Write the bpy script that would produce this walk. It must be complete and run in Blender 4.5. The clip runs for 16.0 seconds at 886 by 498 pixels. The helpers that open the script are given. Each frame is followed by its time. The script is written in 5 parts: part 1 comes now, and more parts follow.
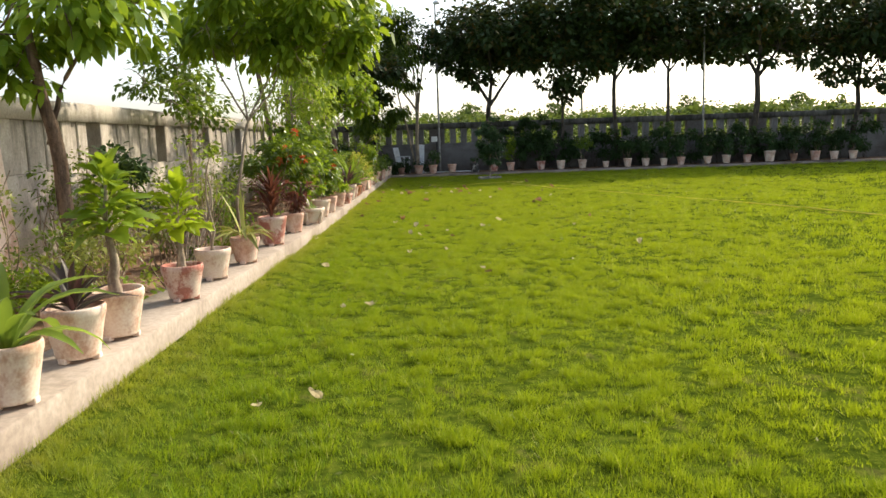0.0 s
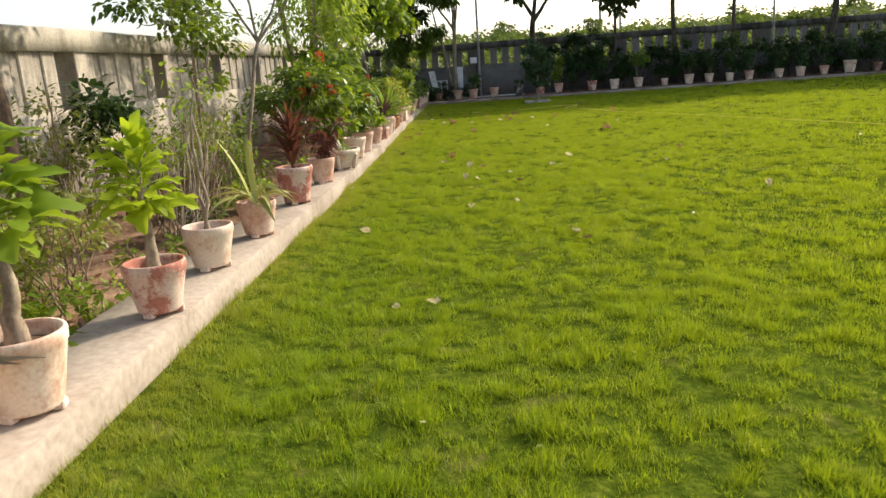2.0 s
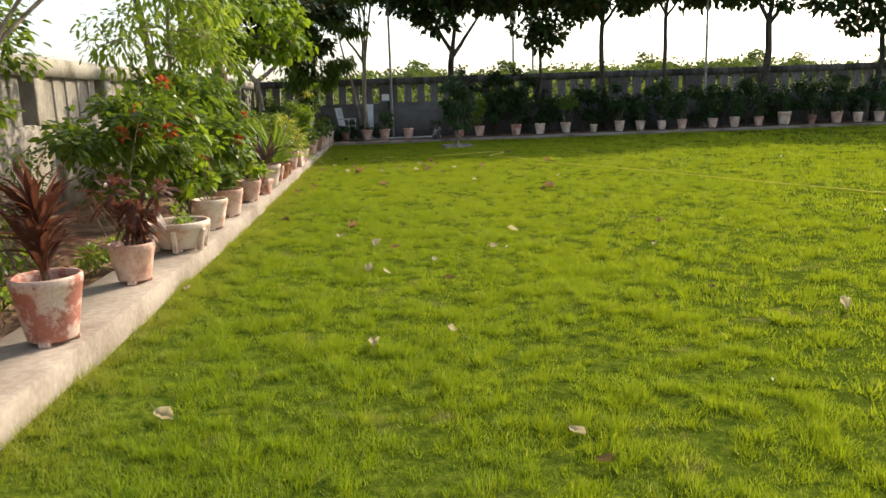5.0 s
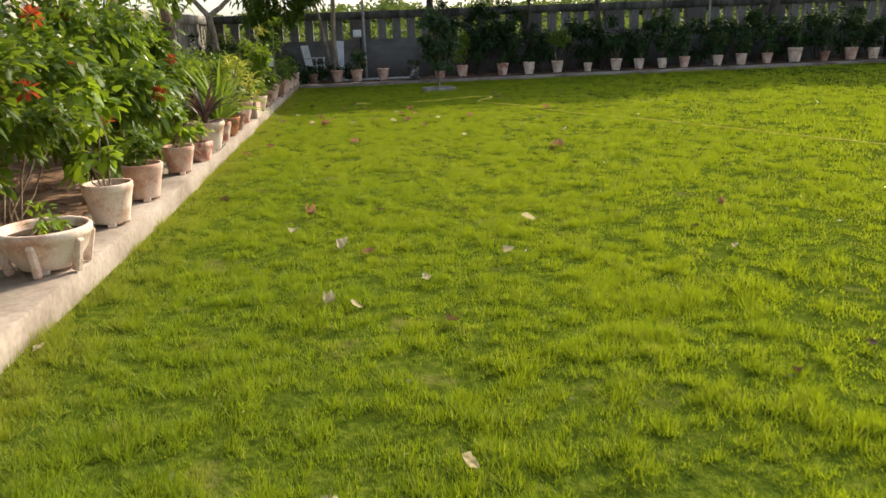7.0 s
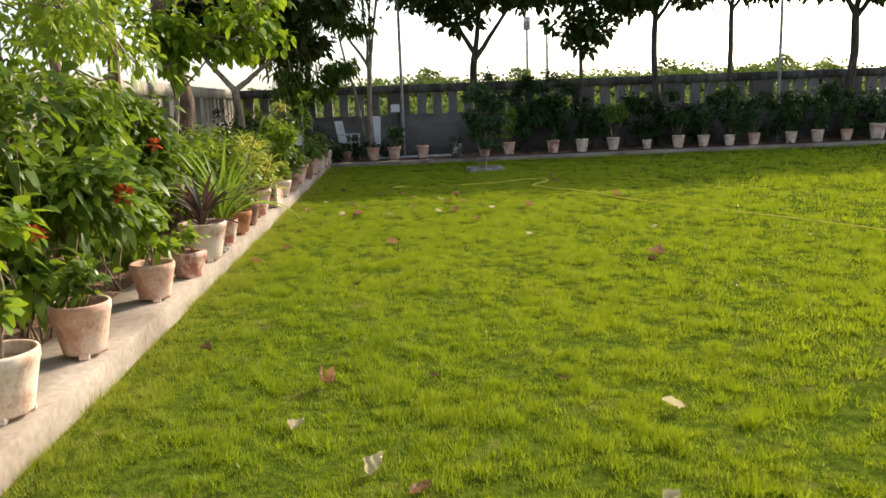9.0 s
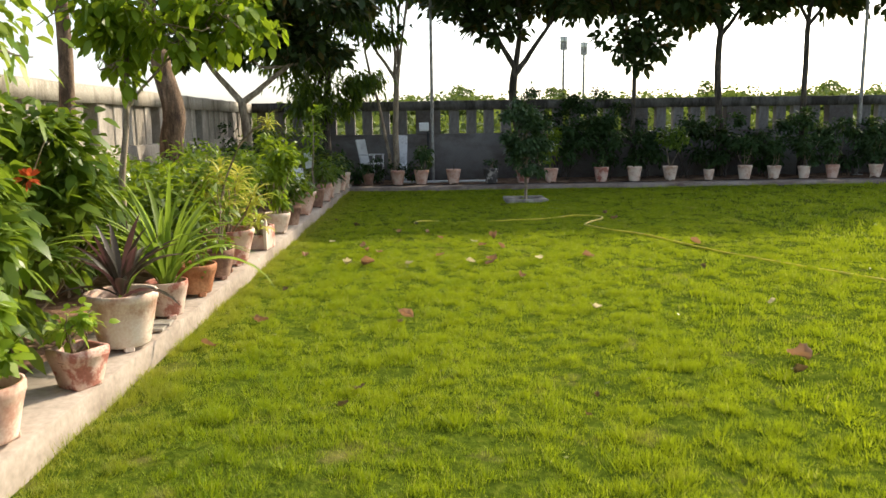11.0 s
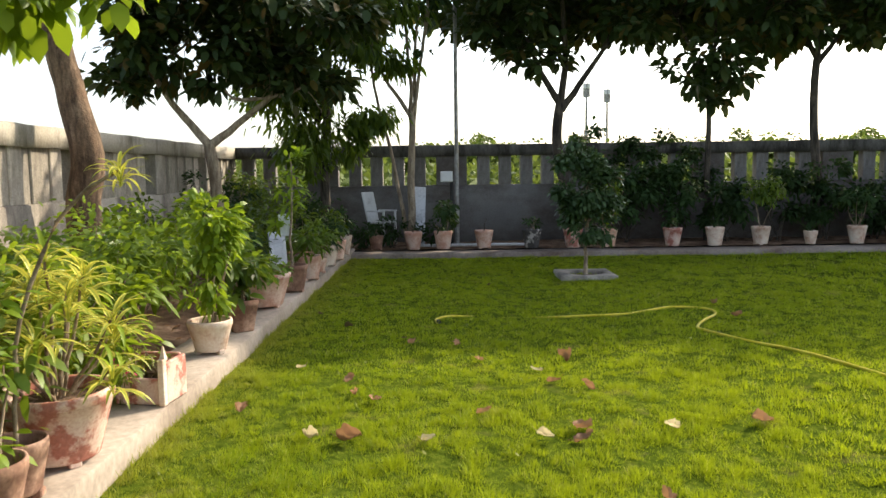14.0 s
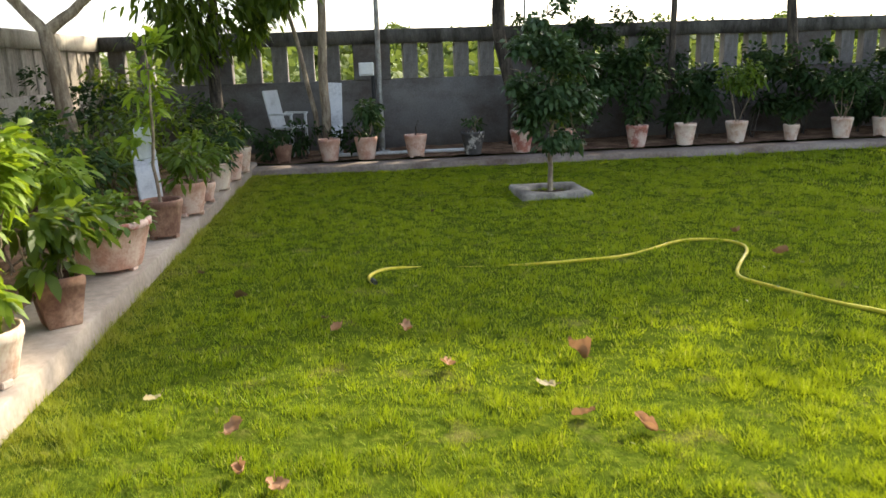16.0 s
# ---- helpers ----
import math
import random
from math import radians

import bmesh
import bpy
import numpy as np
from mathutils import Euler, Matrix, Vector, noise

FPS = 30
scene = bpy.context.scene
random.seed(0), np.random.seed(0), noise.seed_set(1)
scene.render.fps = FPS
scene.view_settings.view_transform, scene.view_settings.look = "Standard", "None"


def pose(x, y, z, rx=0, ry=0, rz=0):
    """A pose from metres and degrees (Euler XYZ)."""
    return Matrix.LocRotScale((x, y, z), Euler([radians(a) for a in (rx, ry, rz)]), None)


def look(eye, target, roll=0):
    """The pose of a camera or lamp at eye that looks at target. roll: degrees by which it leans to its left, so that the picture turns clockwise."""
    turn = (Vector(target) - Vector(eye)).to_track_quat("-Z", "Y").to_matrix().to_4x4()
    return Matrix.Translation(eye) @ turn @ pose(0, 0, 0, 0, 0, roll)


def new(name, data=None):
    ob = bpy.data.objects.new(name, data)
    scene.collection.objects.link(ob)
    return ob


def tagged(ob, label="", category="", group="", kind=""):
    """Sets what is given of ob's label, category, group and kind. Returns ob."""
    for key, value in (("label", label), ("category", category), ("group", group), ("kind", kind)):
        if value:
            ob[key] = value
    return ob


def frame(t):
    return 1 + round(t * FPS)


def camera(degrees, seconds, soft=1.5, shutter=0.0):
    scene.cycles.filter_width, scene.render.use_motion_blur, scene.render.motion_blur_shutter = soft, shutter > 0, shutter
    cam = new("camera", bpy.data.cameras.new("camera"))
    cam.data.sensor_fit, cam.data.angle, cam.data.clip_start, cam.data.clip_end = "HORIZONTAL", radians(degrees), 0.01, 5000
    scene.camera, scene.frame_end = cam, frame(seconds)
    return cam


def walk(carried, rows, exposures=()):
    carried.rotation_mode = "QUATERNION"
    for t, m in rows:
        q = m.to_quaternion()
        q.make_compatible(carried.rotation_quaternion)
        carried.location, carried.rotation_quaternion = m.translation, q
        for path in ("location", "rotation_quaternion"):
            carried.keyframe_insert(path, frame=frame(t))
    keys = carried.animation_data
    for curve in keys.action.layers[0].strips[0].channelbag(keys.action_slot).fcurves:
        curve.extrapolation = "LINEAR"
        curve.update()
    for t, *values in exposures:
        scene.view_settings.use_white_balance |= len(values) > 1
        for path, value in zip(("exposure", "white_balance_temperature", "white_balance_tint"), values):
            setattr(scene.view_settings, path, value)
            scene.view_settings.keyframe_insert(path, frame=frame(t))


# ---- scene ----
cam = camera(59.4, 16.0, shutter=0.2)
PATH = [
    (0, (0.254, -1.794, 1.393), (0.256, 0.186, 1.109), -2.0),
    (0.5, (0.199, -1.327, 1.421), (0.188, 0.652, 1.135), -2.0),
    (1, (0.109, -0.732, 1.396), (-0.026, 1.237, 1.073), -2.6),
    (1.5, (-0.031, -0.244, 1.381), (-0.128, 1.701, 0.926), -2.0),
    (2, (-0.087, 0.292, 1.377), (-0.181, 2.234, 0.909), -4.1),
    (2.5, (-0.147, 0.777, 1.396), (-0.236, 2.736, 1.003), -3.7),
    (3, (-0.247, 1.319, 1.408), (-0.343, 3.291, 1.088), -3.6),
    (3.5, (-0.24, 1.802, 1.426), (-0.326, 3.775, 1.113), -3.4),
    (4, (-0.197, 2.369, 1.401), (-0.142, 4.344, 1.091), -0.9),
    (4.2, (-0.159, 2.581, 1.386), (-0.08, 4.556, 1.079), -1.1),
    (6.3, (0.033, 4.657, 1.344), (0.226, 6.569, 0.791), -1.6),
    (6.5, (0.023, 4.861, 1.376), (0.213, 6.775, 0.827), -1.6),
    (7, (0.026, 5.457, 1.379), (0.216, 7.371, 0.834), -2.2),
    (7.5, (-0.034, 5.98, 1.378), (0.103, 7.938, 0.995), -1.4),
    (8, (-0.001, 6.539, 1.37), (0.127, 8.501, 1.005), -1.7),
    (8.5, (0.012, 7.015, 1.391), (0.135, 8.977, 1.025), -2.0),
    (9, (-0.011, 7.618, 1.405), (0.105, 9.581, 1.038), -2.2),
    (9.2, (0.02, 7.852, 1.385), (0.134, 9.816, 1.024), -2.3),
    (11.3, (0.094, 10.224, 1.439), (0.13, 12.198, 1.12), -0.6),
    (11.5, (0.098, 10.456, 1.477), (0.131, 12.427, 1.143), -0.5),
    (12, (0.077, 11.155, 1.503), (0.104, 13.126, 1.162), -0.3),
    (12.5, (0.065, 11.758, 1.491), (0.087, 13.743, 1.249), -0.2),
    (13, (0.044, 12.427, 1.47), (0.064, 14.417, 1.275), -0.2),
    (13.5, (0.003, 13.016, 1.46), (0.017, 15.007, 1.266), -0.5),
    (14, (0.012, 13.614, 1.432), (0.012, 15.604, 1.234), -0.8),
    (14.5, (0.009, 14.178, 1.429), (-0.001, 16.168, 1.222), -1.2),
    (15, (-0.027, 14.83, 1.418), (-0.048, 16.8, 1.075), -2.0),
    (15.5, (0.011, 15.398, 1.393), (0.157, 17.325, 0.879), 0.3),
    (16, (-0.085, 15.916, 1.403), (0.115, 17.85, 0.936), -1.9),
]
walk(cam, [(t, look(eye, target, roll)) for t, eye, target, roll in PATH],
     exposures=[(0.0, 0.26), (3.0, 0.20), (7.0, 0.24), (9.0, 0.32), (12.5, 0.50), (14.5, 0.72), (15.5, 1.0), (16.0, 1.0)])
# ---------- light ----------
SUN_EL, SUN_AZ = 31.0, 42.0          # azimuth counted from +x towards +y
world = bpy.data.worlds.new("sky")
scene.world = world
world.use_nodes = True
wn, wl = world.node_tree.nodes, world.node_tree.links
sky = wn.new("ShaderNodeTexSky")
sky.sky_type, sky.sun_disc = "NISHITA", False
sky.sun_elevation, sky.sun_rotation = radians(SUN_EL), radians(90 - SUN_AZ)
sky.air_density, sky.dust_density, sky.ozone_density = 1.0, 2.5, 1.0
grey = wn.new("ShaderNodeRGBToBW")
haze = wn.new("ShaderNodeMix")                  # white summer haze over the clear sky
haze.data_type = "RGBA"
haze.inputs[0].default_value = 0.42
wl.new(sky.outputs[0], grey.inputs[0])
wl.new(sky.outputs[0], haze.inputs[6])
wl.new(grey.outputs[0], haze.inputs[7])
wl.new(haze.outputs[2], wn["Background"].inputs[0])
wn["Background"].inputs[1].default_value = 0.26
sun = new("sun", bpy.data.lights.new("sun", "SUN"))
sun.data.energy, sun.data.angle, sun.data.color = 5.0, radians(0.6), (1.0, 0.87, 0.66)
sun_dir = Vector((math.cos(radians(SUN_EL)) * math.cos(radians(SUN_AZ)), math.cos(radians(SUN_EL)) * math.sin(radians(SUN_AZ)), math.sin(radians(SUN_EL))))
sun.matrix_world = look(sun_dir * 60, (0, 0, 0))

# ---------- materials ----------
rng = np.random.default_rng(7)


def shader(name):
    m = bpy.data.materials.new(name)
    m.use_nodes = True
    return m, m.node_tree.nodes, m.node_tree.links, m.node_tree.nodes["Principled BSDF"]


def noise_node(n, l, scale, detail=6.0, rough=0.6, stretch=None):
    """A noise texture in the object's own metres."""
    tex = n.new("ShaderNodeTexNoise")
    tex.inputs["Scale"].default_value, tex.inputs["Detail"].default_value, tex.inputs["Roughness"].default_value = scale, detail, rough
    co = n.new("ShaderNodeTexCoord")
    if stretch:
        mp = n.new("ShaderNodeMapping")
        mp.inputs["Scale"].default_value = stretch
        l.new(co.outputs["Object"], mp.inputs[0])
        l.new(mp.outputs[0], tex.inputs["Vector"])
    else:
        l.new(co.outputs["Object"], tex.inputs["Vector"])
    return tex.outputs["Fac"]


def ramp(n, l, fac, stops):
    r = n.new("ShaderNodeValToRGB")
    e = r.color_ramp.elements
    while len(e) < len(stops):
        e.new(0.5)
    for k, (p, c) in zip(e, stops):
        k.position, k.color = p, (*c, 1)
    l.new(fac, r.inputs[0])
    return r.outputs[0]


def blend(n, l, fac, a, b, mode="MIX"):
    m = n.new("ShaderNodeMix")
    m.data_type, m.blend_type = "RGBA", mode
    for sock, v in ((m.inputs[0], fac), (m.inputs[6], a), (m.inputs[7], b)):
        if isinstance(v, bpy.types.NodeSocket):
            l.new(v, sock)
        else:
            sock.default_value = v if isinstance(v, (int, float)) else (*v, 1)
    return m.outputs[2]


def bump(n, l, p, height, strength, dist):
    b = n.new("ShaderNodeBump")
    b.inputs["Strength"].default_value, b.inputs["Distance"].default_value = strength, dist
    l.new(height, b.inputs["Height"])
    l.new(b.outputs[0], p.inputs["Normal"])


def mat_surface(name, base, light, dark, scale=3.0, grain=60.0, rough=0.85, bumpy=0.4, dist=0.01, stain=(0.42, 0.62), streak=None, spread=0.0):
    """A mineral surface: two tones, stains, grain and relief."""
    m, n, l, p = shader(name)
    big = noise_node(n, l, scale)
    fine = noise_node(n, l, grain, 4)
    col = blend(n, l, ramp(n, l, big, ((0.35, (0, 0, 0)), (0.65, (1, 1, 1)))), base, light)
    st = noise_node(n, l, scale * 0.7, 8, 0.7, streak or (1.3, 1.3, 1.3))
    col = blend(n, l, ramp(n, l, st, ((stain[0], (1, 1, 1)), (stain[1], (0, 0, 0)))), col, dark)
    col = blend(n, l, 0.35, col, ramp(n, l, fine, ((0.3, (0.25, 0.25, 0.25)), (0.7, (0.8, 0.8, 0.8)))), "OVERLAY")
    if spread:
        info = n.new("ShaderNodeObjectInfo")
        hs = n.new("ShaderNodeHueSaturation")
        mr = n.new("ShaderNodeMapRange")
        mr.inputs["To Min"].default_value, mr.inputs["To Max"].default_value = 1 - spread, 1 + spread
        l.new(info.outputs["Random"], mr.inputs[0])
        l.new(mr.outputs[0], hs.inputs["Value"])
        l.new(col, hs.inputs["Color"])
        col = hs.outputs[0]
    l.new(col, p.inputs["Base Color"])
    p.inputs["Roughness"].default_value = rough
    p.inputs["Specular IOR Level"].default_value = 0.25
    mixh = blend(n, l, 0.5, big, fine)
    bump(n, l, p, mixh, bumpy, dist)
    return m


def mat_leaf(name, c1, c2, glow, through_part=0.4, rough=0.42, odd=None, stripe=None):
    """A leaf: colour from leaf to leaf, gloss, and light that shines through."""
    m, n, l, p = shader(name)
    geo = n.new("ShaderNodeNewGeometry")
    col = ramp(n, l, geo.outputs["Random Per Island"], ((0.0, c1), (0.85, c2), (1.0, odd or c2)))
    patch = noise_node(n, l, 2.2, 3)
    col = blend(n, l, ramp(n, l, patch, ((0.35, (0, 0, 0)), (0.7, (0.6, 0.6, 0.6)))), col, c1)
    info = n.new("ShaderNodeObjectInfo")
    hs = n.new("ShaderNodeHueSaturation")
    mr = n.new("ShaderNodeMapRange")
    mr.inputs["To Min"].default_value, mr.inputs["To Max"].default_value = 0.72, 1.18
    l.new(info.outputs["Random"], mr.inputs[0])
    l.new(mr.outputs[0], hs.inputs["Value"])
    l.new(col, hs.inputs["Color"])
    col = hs.outputs[0]
    if stripe:
        co = n.new("ShaderNodeTexCoord")
        sep = n.new("ShaderNodeSeparateXYZ")
        away = n.new("ShaderNodeMath")
        away.operation = "ABSOLUTE"
        l.new(co.outputs["Object"], sep.inputs[0])
        l.new(sep.outputs["Y"], away.inputs[0])
        col = blend(n, l, ramp(n, l, away.outputs[0], ((0.0025, (0, 0, 0)), (0.0045, (1, 1, 1)))), stripe, col)
    l.new(col, p.inputs["Base Color"])
    p.inputs["Roughness"].default_value = rough
    p.inputs["Specular IOR Level"].default_value = 0.22
    tr = n.new("ShaderNodeBsdfTranslucent")
    l.new(blend(n, l, 0.55, col, glow), tr.inputs[0])
    mx = n.new("ShaderNodeMixShader")
    mx.inputs[0].default_value = through_part
    l.new(p.outputs[0], mx.inputs[1])
    l.new(tr.outputs[0], mx.inputs[2])
    l.new(mx.outputs[0], n["Material Output"].inputs[0])
    return m


M = {}
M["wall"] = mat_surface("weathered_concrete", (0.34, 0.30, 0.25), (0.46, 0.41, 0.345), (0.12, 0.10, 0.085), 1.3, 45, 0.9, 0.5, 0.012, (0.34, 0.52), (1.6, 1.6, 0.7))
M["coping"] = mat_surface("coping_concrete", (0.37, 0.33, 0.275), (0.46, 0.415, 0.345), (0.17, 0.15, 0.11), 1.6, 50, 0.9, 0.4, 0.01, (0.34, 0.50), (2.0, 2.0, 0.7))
# Far-wall greys, darkened beyond their cement tone to hold the shade there.
M["wall_shaded"] = mat_surface("shaded_grey_cement", (0.145, 0.138, 0.132), (0.20, 0.19, 0.18), (0.085, 0.068, 0.058), 0.9, 45, 0.9, 0.5, 0.012, (0.36, 0.56), (1.0, 1.0, 1.5))
M["baluster_shaded"] = mat_surface("shaded_grey_baluster", (0.19, 0.178, 0.165), (0.25, 0.235, 0.215), (0.09, 0.08, 0.07), 1.7, 50, 0.9, 0.4, 0.01, (0.36, 0.55), (2.0, 2.0, 0.6), 0.15)
M["coping_shaded"] = mat_surface("shaded_grey_coping", (0.115, 0.107, 0.097), (0.17, 0.16, 0.145), (0.045, 0.04, 0.035), 1.6, 50, 0.9, 0.5, 0.012, (0.42, 0.60), (2.0, 2.0, 0.7))
# Near-black plaster: the shade deep in the baluster gaps is put into its colour.
M["gap_shade"] = mat_surface("shaded_gap_plaster", (0.075, 0.062, 0.05), (0.12, 0.10, 0.08), (0.03, 0.026, 0.02), 2.5, 40, 0.95, 0.5, 0.01)
M["baluster"] = mat_surface("baluster_concrete", (0.36, 0.32, 0.265), (0.47, 0.42, 0.35), (0.15, 0.13, 0.11), 1.7, 50, 0.9, 0.4, 0.01, (0.38, 0.58), (2.0, 2.0, 0.6), 0.18)
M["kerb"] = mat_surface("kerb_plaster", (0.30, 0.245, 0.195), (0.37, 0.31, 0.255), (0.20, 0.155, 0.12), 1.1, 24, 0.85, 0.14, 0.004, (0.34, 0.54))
# Brown kerb plaster again, made darker to carry the far end's shade.
M["kerb_far"] = mat_surface("shaded_kerb_brown", (0.23, 0.18, 0.145), (0.30, 0.25, 0.21), (0.13, 0.09, 0.07), 1.6, 30, 0.9, 0.3, 0.006, (0.36, 0.56))
M["pot_cream"] = mat_surface("pot_whitewash", (0.68, 0.50, 0.39), (0.76, 0.63, 0.52), (0.50, 0.29, 0.20), 5.0, 70, 0.85, 0.3, 0.004, (0.36, 0.50), None, 0.10)
M["pot_pink"] = mat_surface("pot_pink_wash", (0.68, 0.44, 0.34), (0.74, 0.55, 0.45), (0.54, 0.29, 0.21), 5.0, 70, 0.85, 0.3, 0.004, (0.40, 0.55), None, 0.10)
M["pot_red"] = mat_surface("pot_flaking_red", (0.60, 0.36, 0.29), (0.68, 0.52, 0.43), (0.40, 0.155, 0.115), 5.5, 70, 0.85, 0.35, 0.005, (0.44, 0.50))
M["pot_orange"] = mat_surface("pot_terracotta", (0.48, 0.18, 0.07), (0.56, 0.29, 0.16), (0.30, 0.11, 0.05), 5.0, 70, 0.8, 0.3, 0.004)
M["pot_brown"] = mat_surface("pot_brown_clay", (0.36, 0.20, 0.13), (0.46, 0.30, 0.22), (0.19, 0.10, 0.07), 5.0, 70, 0.85, 0.3, 0.004)
M["pot_dark"] = mat_surface("pot_black_flaking", (0.05, 0.045, 0.045), (0.10, 0.09, 0.085), (0.52, 0.48, 0.44), 6.0, 50, 0.8, 0.3, 0.004, (0.40, 0.46))
M["soil"] = mat_surface("dry_soil", (0.29, 0.17, 0.10), (0.43, 0.28, 0.18), (0.13, 0.07, 0.04), 3.0, 40, 0.95, 0.9, 0.03)
M["potsoil"] = mat_surface("pot_soil", (0.10, 0.06, 0.035), (0.17, 0.11, 0.07), (0.05, 0.03, 0.02), 8.0, 80, 0.95, 0.9, 0.02)
M["field"] = mat_surface("scrub_field", (0.20, 0.22, 0.05), (0.32, 0.32, 0.09), (0.09, 0.12, 0.03), 0.12, 3.0, 0.95, 0.8, 0.05)
M["bark"] = mat_surface("brown_bark", (0.17, 0.105, 0.065), (0.26, 0.18, 0.12), (0.07, 0.045, 0.03), 6.0, 40, 0.9, 0.9, 0.02, (0.4, 0.6), (3, 3, 0.6))
M["bark_dark"] = mat_surface("dark_bark", (0.075, 0.06, 0.045), (0.14, 0.115, 0.09), (0.03, 0.025, 0.02), 6.0, 40, 0.9, 0.9, 0.02, (0.4, 0.6), (3, 3, 0.6))
M["bark_pale"] = mat_surface("pale_bark", (0.34, 0.27, 0.19), (0.46, 0.38, 0.28), (0.18, 0.13, 0.09), 8.0, 50, 0.85, 0.6, 0.01, (0.4, 0.6), (3, 3, 0.6))
M["twig"] = mat_surface("dry_twig", (0.30, 0.23, 0.15), (0.42, 0.34, 0.24), (0.16, 0.11, 0.07), 9.0, 60, 0.9, 0.5, 0.006)
M["white"] = mat_surface("white_paint", (0.70, 0.70, 0.70), (0.78, 0.78, 0.77), (0.45, 0.44, 0.42), 4.0, 50, 0.6, 0.2, 0.003, (0.32, 0.48))
M["marble"] = mat_surface("white_stone_slab", (0.62, 0.64, 0.68), (0.74, 0.75, 0.77), (0.38, 0.39, 0.42), 3.0, 40, 0.45, 0.1, 0.002, (0.36, 0.5))
M["steel"] = mat_surface("galvanised_steel", (0.36, 0.36, 0.35), (0.48, 0.48, 0.47), (0.20, 0.18, 0.16), 4.0, 60, 0.5, 0.15, 0.002)
M["steel"].node_tree.nodes["Principled BSDF"].inputs["Metallic"].default_value = 0.5
M["dark"] = mat_surface("dark_pipe", (0.03, 0.03, 0.03), (0.06, 0.06, 0.06), (0.02, 0.02, 0.02), 6.0, 60, 0.6, 0.2, 0.002)
M["hose"] = mat_surface("yellow_hose", (0.58, 0.47, 0.025), (0.66, 0.56, 0.06), (0.38, 0.30, 0.04), 6.0, 60, 0.4, 0.1, 0.002, (0.30, 0.42))


# foliage
M["lf_bright"] = mat_leaf("leaf_bright", (0.090, 0.165, 0.012), (0.25, 0.35, 0.03), (0.44, 0.56, 0.02), 0.42)
M["lf_mid"] = mat_leaf("leaf_mid", (0.050, 0.095, 0.014), (0.165, 0.235, 0.03), (0.32, 0.44, 0.02), 0.36, 0.36)
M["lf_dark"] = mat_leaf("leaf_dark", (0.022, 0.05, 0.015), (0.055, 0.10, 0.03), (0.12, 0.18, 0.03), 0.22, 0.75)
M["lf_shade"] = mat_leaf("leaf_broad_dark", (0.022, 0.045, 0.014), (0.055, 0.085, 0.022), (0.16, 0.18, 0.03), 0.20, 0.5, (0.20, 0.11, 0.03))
M["lf_yellow"] = mat_leaf("leaf_yellow_green", (0.13, 0.24, 0.02), (0.32, 0.40, 0.05), (0.50, 0.60, 0.05), 0.42)
M["lf_lime"] = mat_leaf("leaf_lime", (0.19, 0.29, 0.012), (0.40, 0.47, 0.03), (0.56, 0.70, 0.03), 0.45)
M["lf_varieg"] = mat_leaf("leaf_variegated", (0.56, 0.50, 0.06), (0.74, 0.66, 0.15), (0.66, 0.62, 0.08), 0.35, 0.42, None, (0.14, 0.25, 0.03))
M["lf_maroon"] = mat_leaf("leaf_maroon", (0.055, 0.025, 0.018), (0.15, 0.062, 0.042), (0.32, 0.10, 0.05), 0.30)
M["lf_grey"] = mat_leaf("leaf_grey_green", (0.035, 0.07, 0.028), (0.085, 0.14, 0.055), (0.14, 0.22, 0.04), 0.25)
M["lf_purple"] = mat_leaf("leaf_purple_green", (0.06, 0.02, 0.035), (0.08, 0.10, 0.05), (0.20, 0.06, 0.08), 0.25)
M["lf_aloe"] = mat_leaf("leaf_aloe", (0.24, 0.27, 0.08), (0.42, 0.40, 0.12), (0.50, 0.48, 0.10), 0.18)
M["lf_strap"] = mat_leaf("leaf_strap", (0.11, 0.18, 0.02), (0.27, 0.35, 0.06), (0.42, 0.58, 0.05), 0.42)
M["lf_dry"] = mat_leaf("leaf_dry", (0.13, 0.16, 0.03), (0.27, 0.28, 0.06), (0.42, 0.44, 0.06), 0.34)
M["lf_far"] = mat_leaf("leaf_far_woods", (0.07, 0.115, 0.02), (0.16, 0.21, 0.045), (0.26, 0.32, 0.05), 0.28, 0.7)
M["deadleaf"] = mat_leaf("dead_leaf", (0.20, 0.095, 0.055), (0.46, 0.27, 0.16), (0.48, 0.25, 0.10), 0.28, 0.7)
M["paleleaf"] = mat_leaf("pale_dead_leaf", (0.40, 0.32, 0.18), (0.72, 0.64, 0.44), (0.80, 0.66, 0.36), 0.35, 0.7)
M["darkleaf"] = mat_leaf("dark_dead_leaf", (0.05, 0.04, 0.02), (0.20, 0.14, 0.06), (0.25, 0.16, 0.05), 0.25, 0.7)
M["petal"] = mat_leaf("petal_red", (0.40, 0.07, 0.025), (0.55, 0.13, 0.04), (0.8, 0.15, 0.04), 0.30)
M["petal_pink"] = mat_leaf("petal_pink", (0.60, 0.05, 0.16), (0.70, 0.10, 0.22), (0.8, 0.10, 0.25), 0.30)


